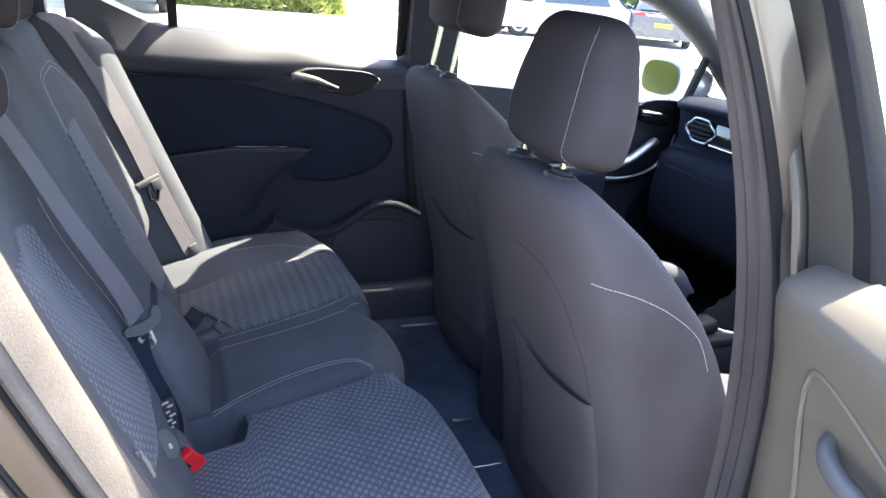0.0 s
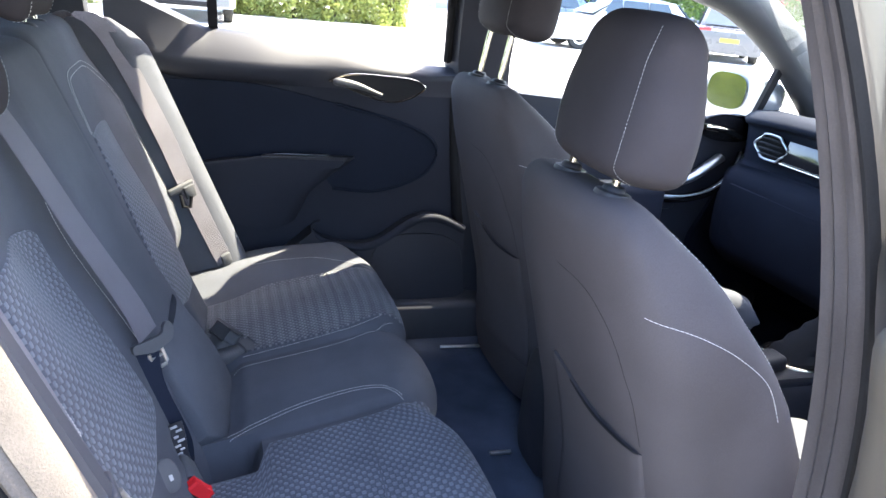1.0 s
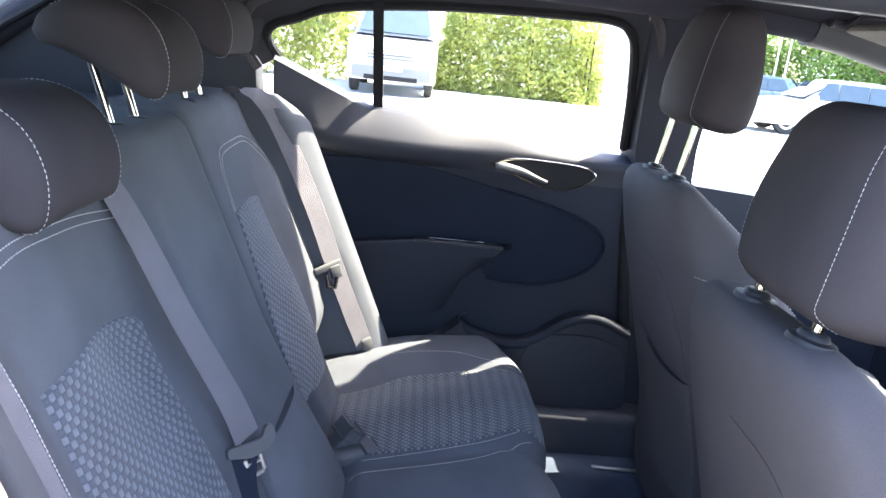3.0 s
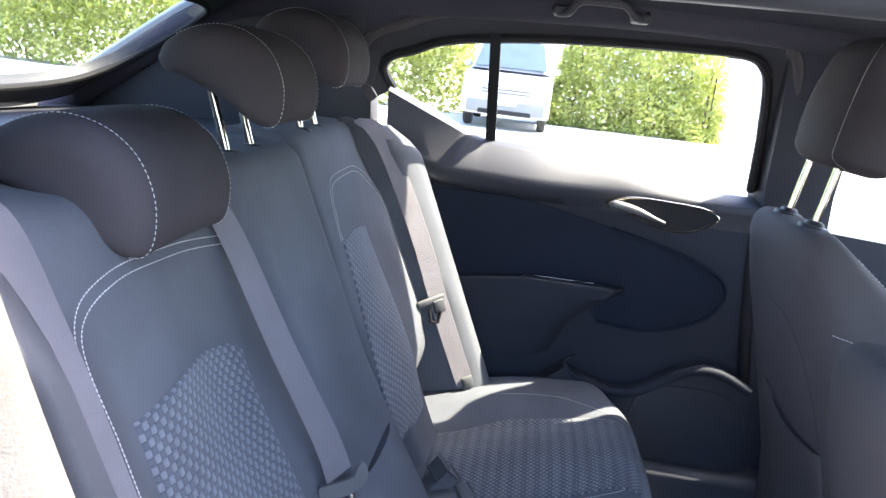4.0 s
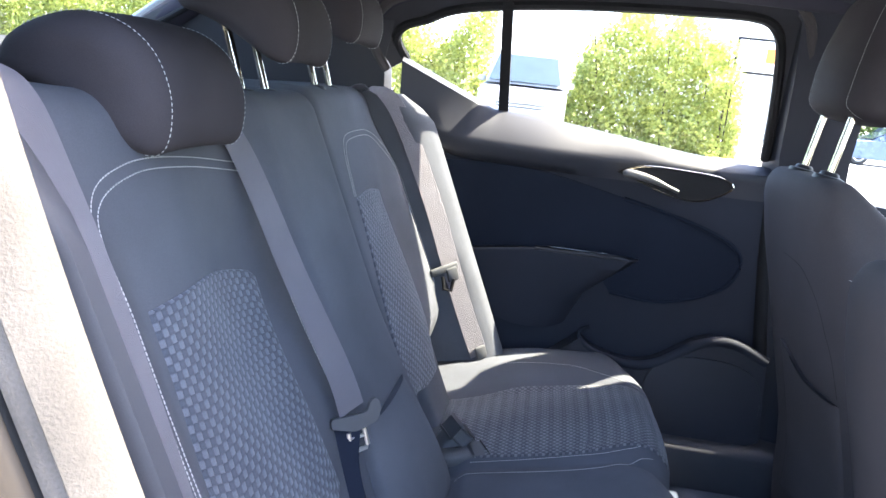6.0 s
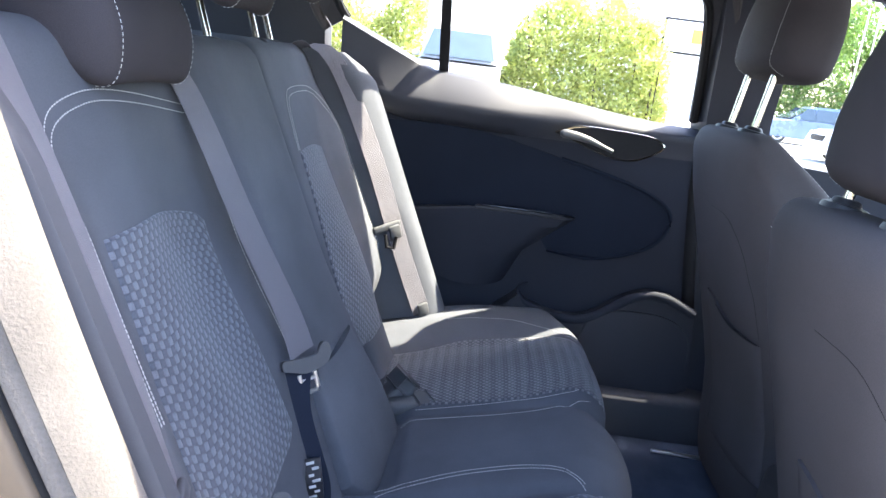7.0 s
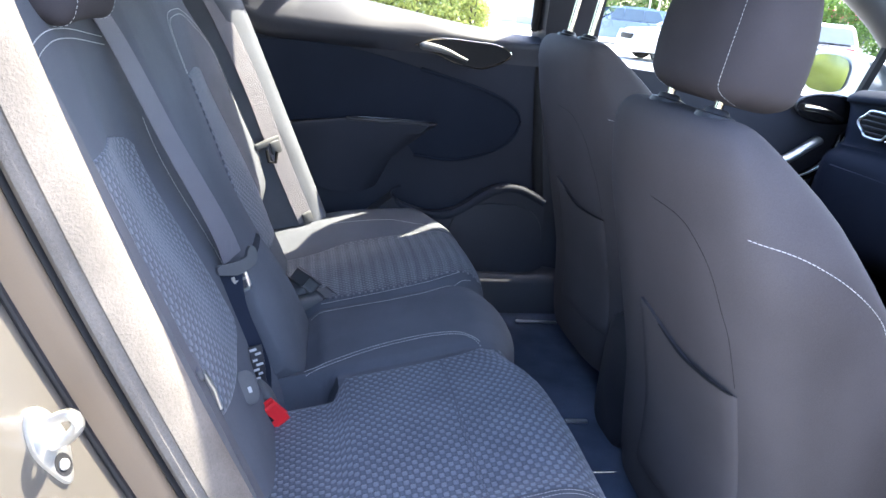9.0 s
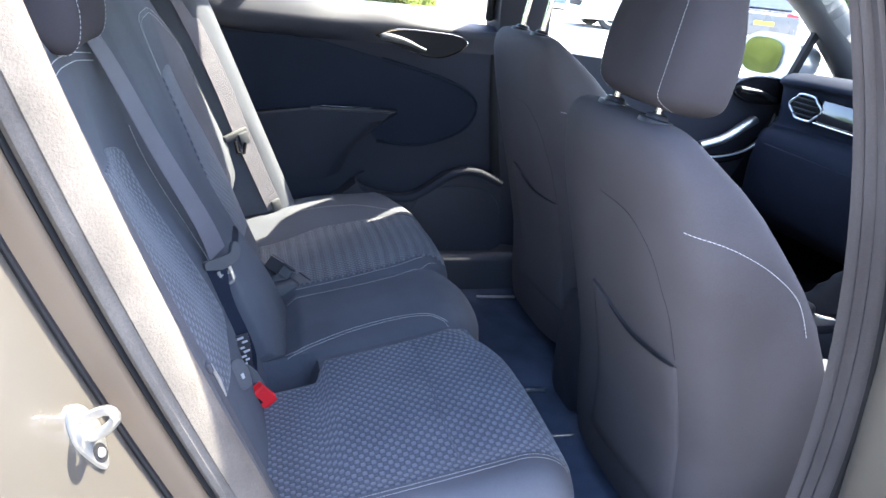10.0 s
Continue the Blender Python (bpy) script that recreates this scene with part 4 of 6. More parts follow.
fdoor = thing("door_2", (1.5, 0.8, 0.35), "closed front passenger door with dark panel", "car door", kind="structure")
bm = B()
prism(bm, [V(1.08, 0.785, 1.06), V(2.12, 0.785, 1.0), V(2.12, 0.785, 0.38), V(1.10, 0.785, 0.38)], (0, 0.10, 0))
bevel_all(bm, 0.02)
part("door_panel", bm, PLASTIC_SOFT, fdoor)
bm = B()
bm.faces.new([bm.verts.new(p) for p in (V(1.09, 0.865, 1.04), V(1.05, win_y(1.45), 1.45), V(1.45, win_y(1.45), 1.45), V(1.75, 0.71, 1.40), V(2.20, 0.82, 1.14), V(2.25, 0.86, 1.0))])
pane = part("window_pane", bm, GLASS, fdoor, smooth=False)
pane.visible_shadow = False
bm = B()
loft(bm, [[V(1.99, 0.80, 1.0), V(2.015, 0.80, 1.0), V(2.015, 0.82, 1.0), V(1.99, 0.82, 1.0)], [V(2.035, 0.755, 1.24), V(2.060, 0.755, 1.24), V(2.060, 0.775, 1.24), V(2.035, 0.775, 1.24)]])
part("window_divider", bm, RUBBER, fdoor)
bw = [V(1.89 + 0.125 * math.cos(a), 0.775, 0.985 + 0.045 * math.sin(a) - 0.004 * math.cos(a)) for a in (k * 2 * math.pi / 40 for k in range(40))]
bm = B()
tube(bm, bw + bw[:1], 0.005, 8)
part("handle_rim", bm, GLOSS, fdoor)
bm = B()
prism(bm, [p + V(0, -0.002, 0) for p in bw], (0, 0.012, 0))
part("handle_bowl", bm, GLOSS, fdoor)
bm = B()
tube(bm, spline([(1.79, 0.765, 0.985), (1.86, 0.752, 0.978), (1.93, 0.755, 0.955)], 6), 0.011, 10)
part("door_handle", bm, CHROME, fdoor, "chrome pull handle")
bm = B()
tube(bm, spline([(1.62, 0.74, 0.745), (1.72, 0.72, 0.748), (1.82, 0.715, 0.775), (1.90, 0.72, 0.838), (1.945, 0.75, 0.900)], 8), 0.016, 12)
grip = part("pull_grip", bm, GLOSS, fdoor, "glossy black pull grip")
bm = B()
tube(bm, spline([(1.62, 0.726, 0.757), (1.72, 0.706, 0.760), (1.82, 0.701, 0.787), (1.90, 0.706, 0.848), (1.942, 0.738, 0.904)], 8), 0.0035, 8)
part("chrome_line", bm, SATIN, grip, "thin satin chrome line")
bm = B()
tube(bm, spline([(1.66, 0.735, 0.79), (1.74, 0.725, 0.82), (1.82, 0.735, 0.868), (1.86, 0.75, 0.885)], 8), 0.021, 14, 0.7)
part("grip_trim", bm, SATIN, fdoor, "satin chrome grip trim")
bm = B()
rbox(bm, (1.45, 0.770, 0.72), (0.55, 0.05, 0.05), 0.02)
part("armrest", bm, PLASTIC_SOFT, fdoor)
bm = B()
rbox(bm, (1.36, 0.72, 0.575), (0.52, 0.13, 0.45), 0.025, None, 3)
part("door_pocket", bm, INSET, fdoor)
# roof side rail and A-pillar
for s in (1, -1):
    rail = thing("pillar_2" if s > 0 else "pillar_3", (1.5, s * 0.7, 1.2), "grey roof rail and windscreen pillar trim", "pillar", kind="structure")
    bm = B()
    pts = spline([(-0.92, 0.585, 1.10), (-0.72, 0.59, 1.25), (-0.45, 0.61, 1.43), (-0.2, 0.62, 1.475), (0.0, 0.615, 1.495), (0.5, 0.61, 1.515), (1.0, 0.615, 1.505), (1.25, 0.63, 1.488), (1.4, 0.645, 1.470), (1.55, 0.66, 1.450), (1.75, 0.69, 1.405), (1.95, 0.735, 1.315), (2.1, 0.77, 1.215), (2.32, 0.81, 1.03)], 6)
    cut = next(i for i, p in enumerate(pts) if p.x > 1.20)
    tube(bm, [V(p.x, s * p.y + (sun_notch(p.x) * 0.85 if s < 0 else 0), p.z - (0.045 * sstep(-0.30, -0.05, p.x) if s < 0 else 0)) for p in pts[:cut + 1]], 0.036 if s > 0 else 0.044, 14)
    part("rail_trim", bm, HEADLINER if s > 0 else PLASTIC, rail)
    bm = B()
    tube(bm, [V(p.x, s * (p.y + 0.010), p.z) for p in pts[cut:]], lambda t: 0.048 + 0.024 * sstep(0.0, 0.45, t), 18, 0.9)
    part("screen_pillar_trim", bm, TRIM_PALE, rail, "pale grey windscreen pillar trim")
    bm = B()
    tube(bm, [V(p.x, s * (p.y + 0.01) + (sun_notch(p.x) if s < 0 else 0), p.z + 0.02) for p in pts], 0.036, 10)
    part("outer_rail", bm, PAINT, rail)

# rear quarter trims and tailgate, closing the rear
for s, nm in ((1, "pillar_4"), (-1, "pillar_5")):
    bm = B()
    loft(bm, [[V(-0.10, s * 0.775, 1.0), V(-0.11, s * 0.735, 1.28), V(-0.06, s * 0.665, 1.46), V(-0.06, s * 0.72, 1.49), V(-0.12, s * 0.86, 1.30), V(-0.1, s * 0.88, 1.0)],
              [V(-0.40, s * 0.66, 1.0), V(-0.40, s * 0.635, 1.25), V(-0.40, s * 0.60, 1.44), V(-0.40, s * 0.68, 1.46), V(-0.40, s * 0.80, 1.25), V(-0.40, s * 0.84, 1.0)],
              [V(-0.95, s * 0.62, 0.9), V(-0.93, s * 0.60, 1.0), V(-0.90, s * 0.58, 1.13), V(-0.92, s * 0.66, 1.14), V(-0.95, s * 0.76, 1.0), V(-0.97, s * 0.8, 0.9)]])
    solo(nm, bm, PILLAR, "dark grey rear pillar trim", "pillar", "structure")
bm = B()
rbox(bm, (-0.52, 0, 1.155), (0.60, 1.26, 0.018), 0.008)
shelf = solo("parcel_shelf", bm, PLASTIC_SOFT, "dark carpeted parcel shelf behind the rear seats", "shelf")
hatch = thing("tailgate", (-0.95, 0, 0.40), "closed tailgate with sloping rear window", "tailgate", kind="structure")


def hz(x):
    return 1.22 + 0.68 * (x + 0.75)


bm = B()
rbox(bm, (-0.93, 0, 0.78), (0.08, 1.50, 0.80), 0.02)
part("lower_trim", bm, PLASTIC_GREY, hatch)
rim = spline([V(x, y, hz(x)) for x, y in ((-0.765, 0.0), (-0.76, 0.30), (-0.735, 0.46), (-0.68, 0.54), (-0.60, 0.565), (-0.50, 0.57), (-0.45, 0.52), (-0.435, 0.35), (-0.43, 0.0))], 8)
rim = rim + [V(p.x, -p.y, p.z) for p in rim[-2:0:-1]]
nrm = V(-0.56, 0, 0.83)
outer = [V(-0.6 + (p.x + 0.6) * 1.5, p.y * 1.18, hz(-0.6 + (p.x + 0.6) * 1.5)) for p in rim]
bm = B()
loft(bm, [[a, b, b + nrm * 0.03, a + nrm * 0.03] for a, b in zip(rim + rim[:1], outer + outer[:1])], caps=False)
part("window_frame", bm, PLASTIC, hatch)
bm = B()
tube(bm, rim + rim[:1], 0.008, 8)
part("window_seal", bm, RUBBER, hatch)
bm = B()
bm.faces.new([bm.verts.new(p + nrm * 0.02) for p in rim])
pane = part("rear_window", bm, GLASS_TINT, hatch, smooth=False)
pane.visible_shadow = False

# ---- front of the cabin ----
dash = thing("dashboard", (2.0, 0, 0.5), "dark soft-touch dashboard with chrome-ringed vent", "dashboard")
prof = [(2.30, 1.02), (2.05, 1.075), (1.90, 1.085), (1.845, 1.07), (1.835, 1.05), (1.855, 1.03), (1.862, 0.93), (1.845, 0.915), (1.84, 0.90), (1.80, 0.86), (1.79, 0.70), (1.82, 0.62), (1.95, 0.55), (2.30, 0.52)]
pr = spline([V(a, 0, b) for a, b in prof], 4)
bm = B()
loft(bm, [[V(p.x - 0.02 * math.cos(y * 1.6) + 0.11 * sstep(0.56, 0.78, abs(y)) ** 1.5, y, p.z - 0.03 * (abs(y) / 0.75) ** 3) for p in pr] for y in np.linspace(-0.76, 0.76, 30)])
part("dash_body", bm, INSET, dash)
bm = B()
rbox(bm, (1.782, 0.36, 0.76), (0.012, 0.42, 0.17), 0.03)
part("glovebox_lid", bm, INSET, dash)
bm = B()
rbox(bm, (1.836, 0.16, 0.982), (0.014, 0.53, 0.070), 0.006, rot(0, 13, 0), 3)
part("trim_strip", bm, GLOSS, dash, "piano black trim strip")
bm = B()
tube(bm, [V(1.826, 0.43, 0.944), V(1.824, 0.0, 0.944), V(1.826, -0.2, 0.942)], 0.0035, 8)
part("trim_line", bm, CHROME, dash, "thin chrome trim line")
for vy in (0.487, 0.10, -0.10, -0.60):
    ring = [V(1.830, vy + 0.066 * (math.cos(a) + 0.12 * math.cos(5 * a)), 0.980 + 0.040 * (math.sin(a) + 0.04 * math.sin(3 * a))) for a in (k * 2 * math.pi / 36 for k in range(36))]
    bm = B()
    tube(bm, ring + ring[:1], 0.0038, 8)
    vent = part("air_vent", bm, SATIN, dash, "chrome-ringed air vent")
    bm = B()
    prism(bm, [p + V(0.004, 0, 0) for p in ring], (0.02, 0, 0))
    part("vent_well", bm, RUBBER, vent)
    for q in (-0.024, -0.008, 0.008, 0.024):
        bm = B()
        rbox(bm, (1.832, vy, 0.980 + q), (0.02, 0.112 - abs(q) * 1.2, 0.004), 0.001)
        part("slat", bm, PLASTIC, vent)
bm = B()
prism(bm, [V(2.28, -0.8, 1.04), V(2.28, 0.8, 1.04), V(2.28, 0.8, 0.28), V(2.28, -0.8, 0.28)], (0.04, 0, 0))
bulk = solo("wall_front", bm, INSET, "dark bulkhead behind the dashboard", "wall", "structure")
for s in (1, -1):
    bm = B()
    prism(bm, [V(1.78, s * 0.762, 0.28), V(2.28, s * 0.775, 0.28), V(2.28, s * 0.80, 1.03), V(2.10, s * 0.80, 1.03), V(1.96, s * 0.775, 0.90), V(1.82, s * 0.765, 0.60)], (0, s * 0.05, 0))
    part("kick_panel", bm, INSET, bulk)
bm = B()
bm.faces.new([bm.verts.new(p) for p in (V(2.29, -0.79, 1.05), V(2.29, 0.79, 1.05), V(1.60, 0.62, 1.52), V(1.60, -0.62, 1.52))])
ws = solo("window_1", bm, GLASS_TINT, "clear windscreen glass", "windscreen", "structure", smooth=False)
ws.visible_shadow = False
bm = B()
prism(bm, [V(2.30, -0.80, 1.03), V(2.30, 0.80, 1.03), V(3.1, 0.72, 0.86), V(3.1, -0.72, 0.86)], (0, 0, -0.06))
bevel_all(bm, 0.02)
solo("bonnet", bm, PAINT, "bronze metallic car bonnet", "bonnet", "structure")
console = thing("centre_console", (1.4, 0, 0.28), "dark centre console between the front seats", "console")
bm = B()
loft(bm, [superring((x, 0, 0.28 + h / 2), V(0, 1, 0), V(0, 0, 1), w, h / 2, 28, 4) for x, w, h in ((0.925, 0.085, 0.26), (0.935, 0.10, 0.29), (1.02, 0.10, 0.30), (1.20, 0.10, 0.32), (1.30, 0.10, 0.27), (1.5, 0.105, 0.24), (1.75, 0.11, 0.26), (1.85, 0.12, 0.40))])
part("console_body", bm, PLASTIC, console)
bm = B()
loft(bm, [superring((1.665 + 0.008 * k, 0.005 - 0.003 * k, 0.525 + 0.018 * k), V(1, 0, 0), V(0, 1, 0), 0.085 - 0.008 * k + 0.008 * (k % 2), 0.070 - 0.006 * k + 0.008 * (k % 2), 24, 2.4) for k in range(8)])
part("gear_gaiter", bm, RUBBER, console, "black pleated gear gaiter")
bm = B()
rr = superring((1.665, 0.005, 0.528), V(1, 0, 0), V(0, 1, 0), 0.094, 0.078, 32, 2.6)
tube(bm, rr + rr[:1], 0.008, 10)
part("gaiter_ring", bm, CHROME, console, "chrome gaiter ring")
bm = B()
loft(bm, [superring((1.722 + 0.004 * k, -0.018, 0.655 + 0.012 * k), V(1, 0, 0), V(0, 1, 0), r, r * 0.85, 24, 2.3) for k, r in enumerate((0.012, 0.016, 0.028, 0.032, 0.033, 0.031, 0.024, 0.010))])
part("gear_knob", bm, GLOSS, console, "glossy black gear knob")
bm = B()
rr = superring((1.722, -0.018, 0.662), V(1, 0, 0), V(0, 1, 0), 0.020, 0.018, 20, 2)
tube(bm, rr + rr[:1], 0.004, 8)
part("knob_collar", bm, CHROME, console, "chrome collar")
bm = B()
rbox(bm, (1.46, -0.042, 0.545), (0.20, 0.062, 0.040), 0.014, rot(0, -4, 4), 3)
brake = part("handbrake", bm, PLASTIC, console, "black handbrake grip")
bm = B()
rbox(bm, (1.566, -0.036, 0.548), (0.012, 0.030, 0.022), 0.005, rot(0, -4, 4), 2)
part("brake_button", bm, CHROME, brake, "chrome release button")
bm = B()
rbox(bm, (1.50, -0.05, 0.515), (0.34, 0.09, 0.03), 0.010, None, 2)
part("console_tray", bm, PLASTIC, console, "black console tray")
ndoor = thing("door_4", (1.6, -0.83, 0.35), "closed front driver's door", "car door", kind="structure")
bm = B()
prism(bm, [V(1.10, -0.79, 1.05), V(2.14, -0.79, 1.0), V(2.14, -0.79, 0.36), V(1.16, -0.79, 0.36)], (0, -0.10, 0))
bevel_all(bm, 0.02)
part("door_panel", bm, PLASTIC_SOFT, ndoor)
bm = B()
bm.faces.new([bm.verts.new(p) for p in (V(1.13, -0.84, 1.05), V(1.06, -0.66, 1.46), V(1.45, -0.68, 1.41), V(1.75, -0.73, 1.33), V(2.15, -0.82, 1.08), V(2.15, -0.84, 1.0))])
pane = part("window_pane", bm, GLASS, ndoor, smooth=False)
pane.visible_shadow = False
# grab handles
for gx, w in ((0.417, 0.20), (1.33, 0.20)):
    gh = thing("grab_handle", (gx, 0.56, 1.49), "black plastic roof grab handle", "grab handle", "grab handles")
    bm = B()
    tube(bm, spline([(gx - w / 2, 0.585, 1.515), (gx - w / 2 + 0.004, 0.565, 1.496), (gx - w / 2 + 0.03, 0.545, 1.497), (gx - w / 2 + 0.045, 0.535, 1.515), (gx - w / 2 + 0.065, 0.53, 1.522), (gx + w / 2 - 0.065, 0.53, 1.522), (gx + w / 2 - 0.045, 0.535, 1.515), (gx + w / 2 - 0.03, 0.545, 1.50), (gx + w / 2 - 0.004, 0.565, 1.499), (gx + w / 2, 0.585, 1.518)], 6), 0.0085, 10)
    part("grip", bm, PLASTIC, gh)
    for q in (-1, 1):
        bm = B()
        rbox(bm, (gx + q * (w / 2 - 0.017), 0.565, 1.500), (0.042, 0.03, 0.022), 0.008)
        part("end_cap", bm, PLASTIC, gh)
for vy in (0.33, -0.33):
    bm = B()
    rbox(bm, (1.34, vy, 1.475), (0.16, 0.46, 0.018), 0.008, rot(0, 12, 0))
    solo("sun_visor", bm, SEAL, "pale grey folded sun visor", "sun visor", group="sun visors")
# passenger door mirror
mir = thing("door_mirror", (2.1, 0.98, 1.0), "silver-backed door mirror outside the front window", "mirror")
mn, ms = V(-0.994, -0.08, 0.07).normalized(), V(-0.08, 0.994, 0.0).normalized()
mu = ms.cross(mn).normalized()
mu = mu if mu.z > 0 else -mu
mc = V(2.02, 0.985, 1.085)
bm = B()
loft(bm, [superring(mc - mn * (0.17 * t) - ms * (0.02 + 0.03 * t), ms, mu, 0.150 * math.sqrt(max(0.02, 1 - t ** 2.2)), 0.085 * math.sqrt(max(0.02, 1 - t ** 2.2)), 32, 3) for t in (0, 0.15, 0.3, 0.45, 0.6, 0.75, 0.88, 0.97, 1.0)])
part("mirror_shell", bm, SILVER_PAINT, mir)
bm = B()
prism(bm, superring(mc + mn * 0.003 + ms * 0.012, ms, mu, 0.100, 0.064, 32, 3), mn * 0.004)
part("mirror_glass", bm, MIRROR, mir)
bm = B()
rbox(bm, (2.10, 0.88, 1.03), (0.08, 0.14, 0.03), 0.012)
part("mirror_arm", bm, RUBBER, mir)

# ---- near side door opening ----
def post(z, dx, dy):
    """A place on the rear door post, from the seal's inner edge outwards."""
    q = z - 0.9
    return V(0.053 - 0.40 * q + 0.12 * q * q + dx * (1 + 0.25 * q), -0.705 - 0.016 * q + dy, z)


def strip_mesh(prof, zs):
    """A strip that follows the rear post; prof: (dx, dy) across it."""
    bm = B()
    loft(bm, [[post(z, dx, dy) for dx, dy in prof] for z in zs])
    return bm


zs = [0.36 + 0.04 * k for k in range(25)]
jamb = thing("pillar_6", (0.0, -0.80, 0.36), "sunlit bronze rear door post with flocked seal", "door post", kind="structure")
part("weatherstrip", strip_mesh([(0.006, 0.024), (0.004, 0.012), (-0.002, 0.004), (-0.010, -0.003), (-0.018, -0.009), (-0.025, -0.0135), (-0.028, -0.011), (-0.031, -0.012), (-0.036, -0.016), (-0.044, -0.016), (-0.051, -0.009), (-0.052, 0.02)], zs), SEAL, jamb, "pinkish grey flocked weatherstrip")
part("seal_groove", strip_mesh([(-0.050, 0.0), (-0.053, -0.008), (-0.057, -0.011), (-0.060, -0.008), (-0.060, 0.02), (-0.050, 0.02)], zs), RUBBER, jamb)
part("inner_flange", strip_mesh([(-0.057, -0.004), (-0.061, -0.013), (-0.066, -0.0155), (-0.080, -0.017), (-0.098, -0.019), (-0.101, -0.01), (-0.06, 0.02)], zs), SHADE_PAINT, jamb, "matt bronze flange with shade in its colour")
part("rubber_lip", strip_mesh([(-0.095, -0.016), (-0.097, -0.023), (-0.100, -0.024), (-0.105, -0.021), (-0.101, -0.006)], zs), RUBBER, jamb)
part("jamb_face", strip_mesh([(-0.103, -0.018), (-0.112, -0.044), (-0.128, -0.078), (-0.150, -0.120), (-0.172, -0.160), (-0.190, -0.175), (-0.205, -0.19), (-0.30, -0.18), (-0.24, 0.0)], zs), PAINT, jamb, "pale sunlit bronze jamb")
part("backing", strip_mesh([(0.0, 0.012), (-0.05, 0.0), (-0.1, -0.02), (-0.7, -0.06), (-0.7, 0.012)], [0.36 + 0.04 * k for k in range(18)]), PLASTIC, jamb)
striker = thing("door_striker", (-0.02, -0.80, 0.80), "zinc-plated door striker plate and loop on the post", "striker")
sc = V(-0.024, -0.761, 0.810)
say, sn = V(0.37, -0.085, -0.925).normalized(), V(0.80, -0.47, 0.363).normalized()
sax = sn.cross(say).normalized()


def striker_ring(grow, h):
    """The plate's outline: round above, narrowing to a small round end below."""
    out = []
    for k in range(36):
        a = 2 * math.pi * k / 36
        low = math.cos(a)
        u = 0.022 + 0.041 * low
        w = 0.0185 * math.sin(a) * (1 - 0.42 * sstep(-0.2, 1.0, low))
        out.append(sc + say * (0.022 + (u - 0.022) * grow) + sax * (w * grow) + sn * h)
    return out


bm = B()
loft(bm, [striker_ring(k, h) for h, k in ((-0.012, 1.0), (0.003, 1.0), (0.0055, 0.95), (0.006, 0.88))])
plate = part("plate", bm, STEEL, striker)
bm = B()
tube(bm, spline([sc + say * u + sn * h for u, h in ((-0.002, 0.0), (-0.005, 0.020), (-0.009, 0.040), (-0.007, 0.049), (0.001, 0.050), (0.009, 0.040), (0.018, 0.020), (0.022, 0.0))], 8), 0.0055, 12)
part("loop", bm, STEEL, striker)
bm = B()
loft(bm, [superring(sc + sn * h + say * 0.042, sax, say, 0.0085, 0.0115, 24, 2) for h in (0.004, 0.0068)])
part("screw_hole", bm, RUBBER, plate, "dark recess round the screw")
bm = B()
loft(bm, [superring(sc + sn * h + say * 0.042, sax, say, 0.0055 * k, 0.0055 * k, 12, 2) for h, k in ((0.004, 1.0), (0.0085, 1.0), (0.0095, 0.8))])
part("screw", bm, STEEL, striker)

bpil = thing("pillar_7", (0.95, -0.8, 0.36), "bronze centre door post with dark seal", "door post", kind="structure")


def bpost(prof, zs2):
    """A strip along the centre post; prof: share of the way from inner edge to gap, and depth out of it."""
    bm = B()
    rings = []
    for z in zs2:
        q = z - 0.9
        a = V(0.915 - 0.167 * q - 0.372 * q * q, -0.735, z)
        b = V(0.943 - 0.187 * q - 0.452 * q * q, -0.790, z)
        rings.append([a.lerp(b, s) + V(n, 0, 0) for s, n in prof])
    loft(bm, rings)
    return bm


zs2 = [0.36 + 0.05 * k for k in range(24)]
part("pillar_trim", bpost([(-0.02, 0.03), (-0.02, 0.004), (0.03, 0.0), (0.12, 0.0), (0.24, 0.004), (0.27, 0.012), (0.27, 0.05), (-0.02, 0.06)], zs2), SEAL_DARK, bpil, "brown-grey plastic trim")
part("weatherstrip", bpost([(0.24, 0.010), (0.28, 0.000), (0.36, -0.004), (0.44, 0.002), (0.50, 0.004), (0.62, -0.004), (0.80, -0.006), (0.92, 0.000), (0.96, 0.010), (0.96, 0.05), (0.24, 0.05)], zs2), SEAL_DARK, bpil, "dark brown rubber door seal")
# black strip put in for the shaded gap between post and open door
part("post_gap_shade", bpost([(0.93, 0.004), (0.97, -0.007), (1.05, -0.007), (1.10, 0.000), (1.12, 0.06), (0.93, 0.06)], zs2), RUBBER, bpil)
part("post_face", bpost([(1.08, 0.010), (1.10, 0.006), (1.16, 0.012), (1.20, 0.03), (1.20, 0.06), (1.08, 0.06)], zs2), PAINT, bpil, "bronze painted post edge")

# open rear door, swung out from the centre post
odoor = thing("door_3", (0.90, -0.86, 0.36), "open rear door with sunlit inner panel and window frame", "car door", kind="structure")
HX, HY, OPEN = 0.885, -0.795, radians(87)
D1, DN = V(-math.cos(OPEN), -math.sin(OPEN), 0), V(-math.sin(OPEN), math.cos(OPEN), 0)


def od(s, z, n=0.0):
    """A place on the open door: s along it from the hinge, n out of its inner face."""
    return V(HX + 0.10 * (1.1 - z), HY, z) + D1 * s + DN * n


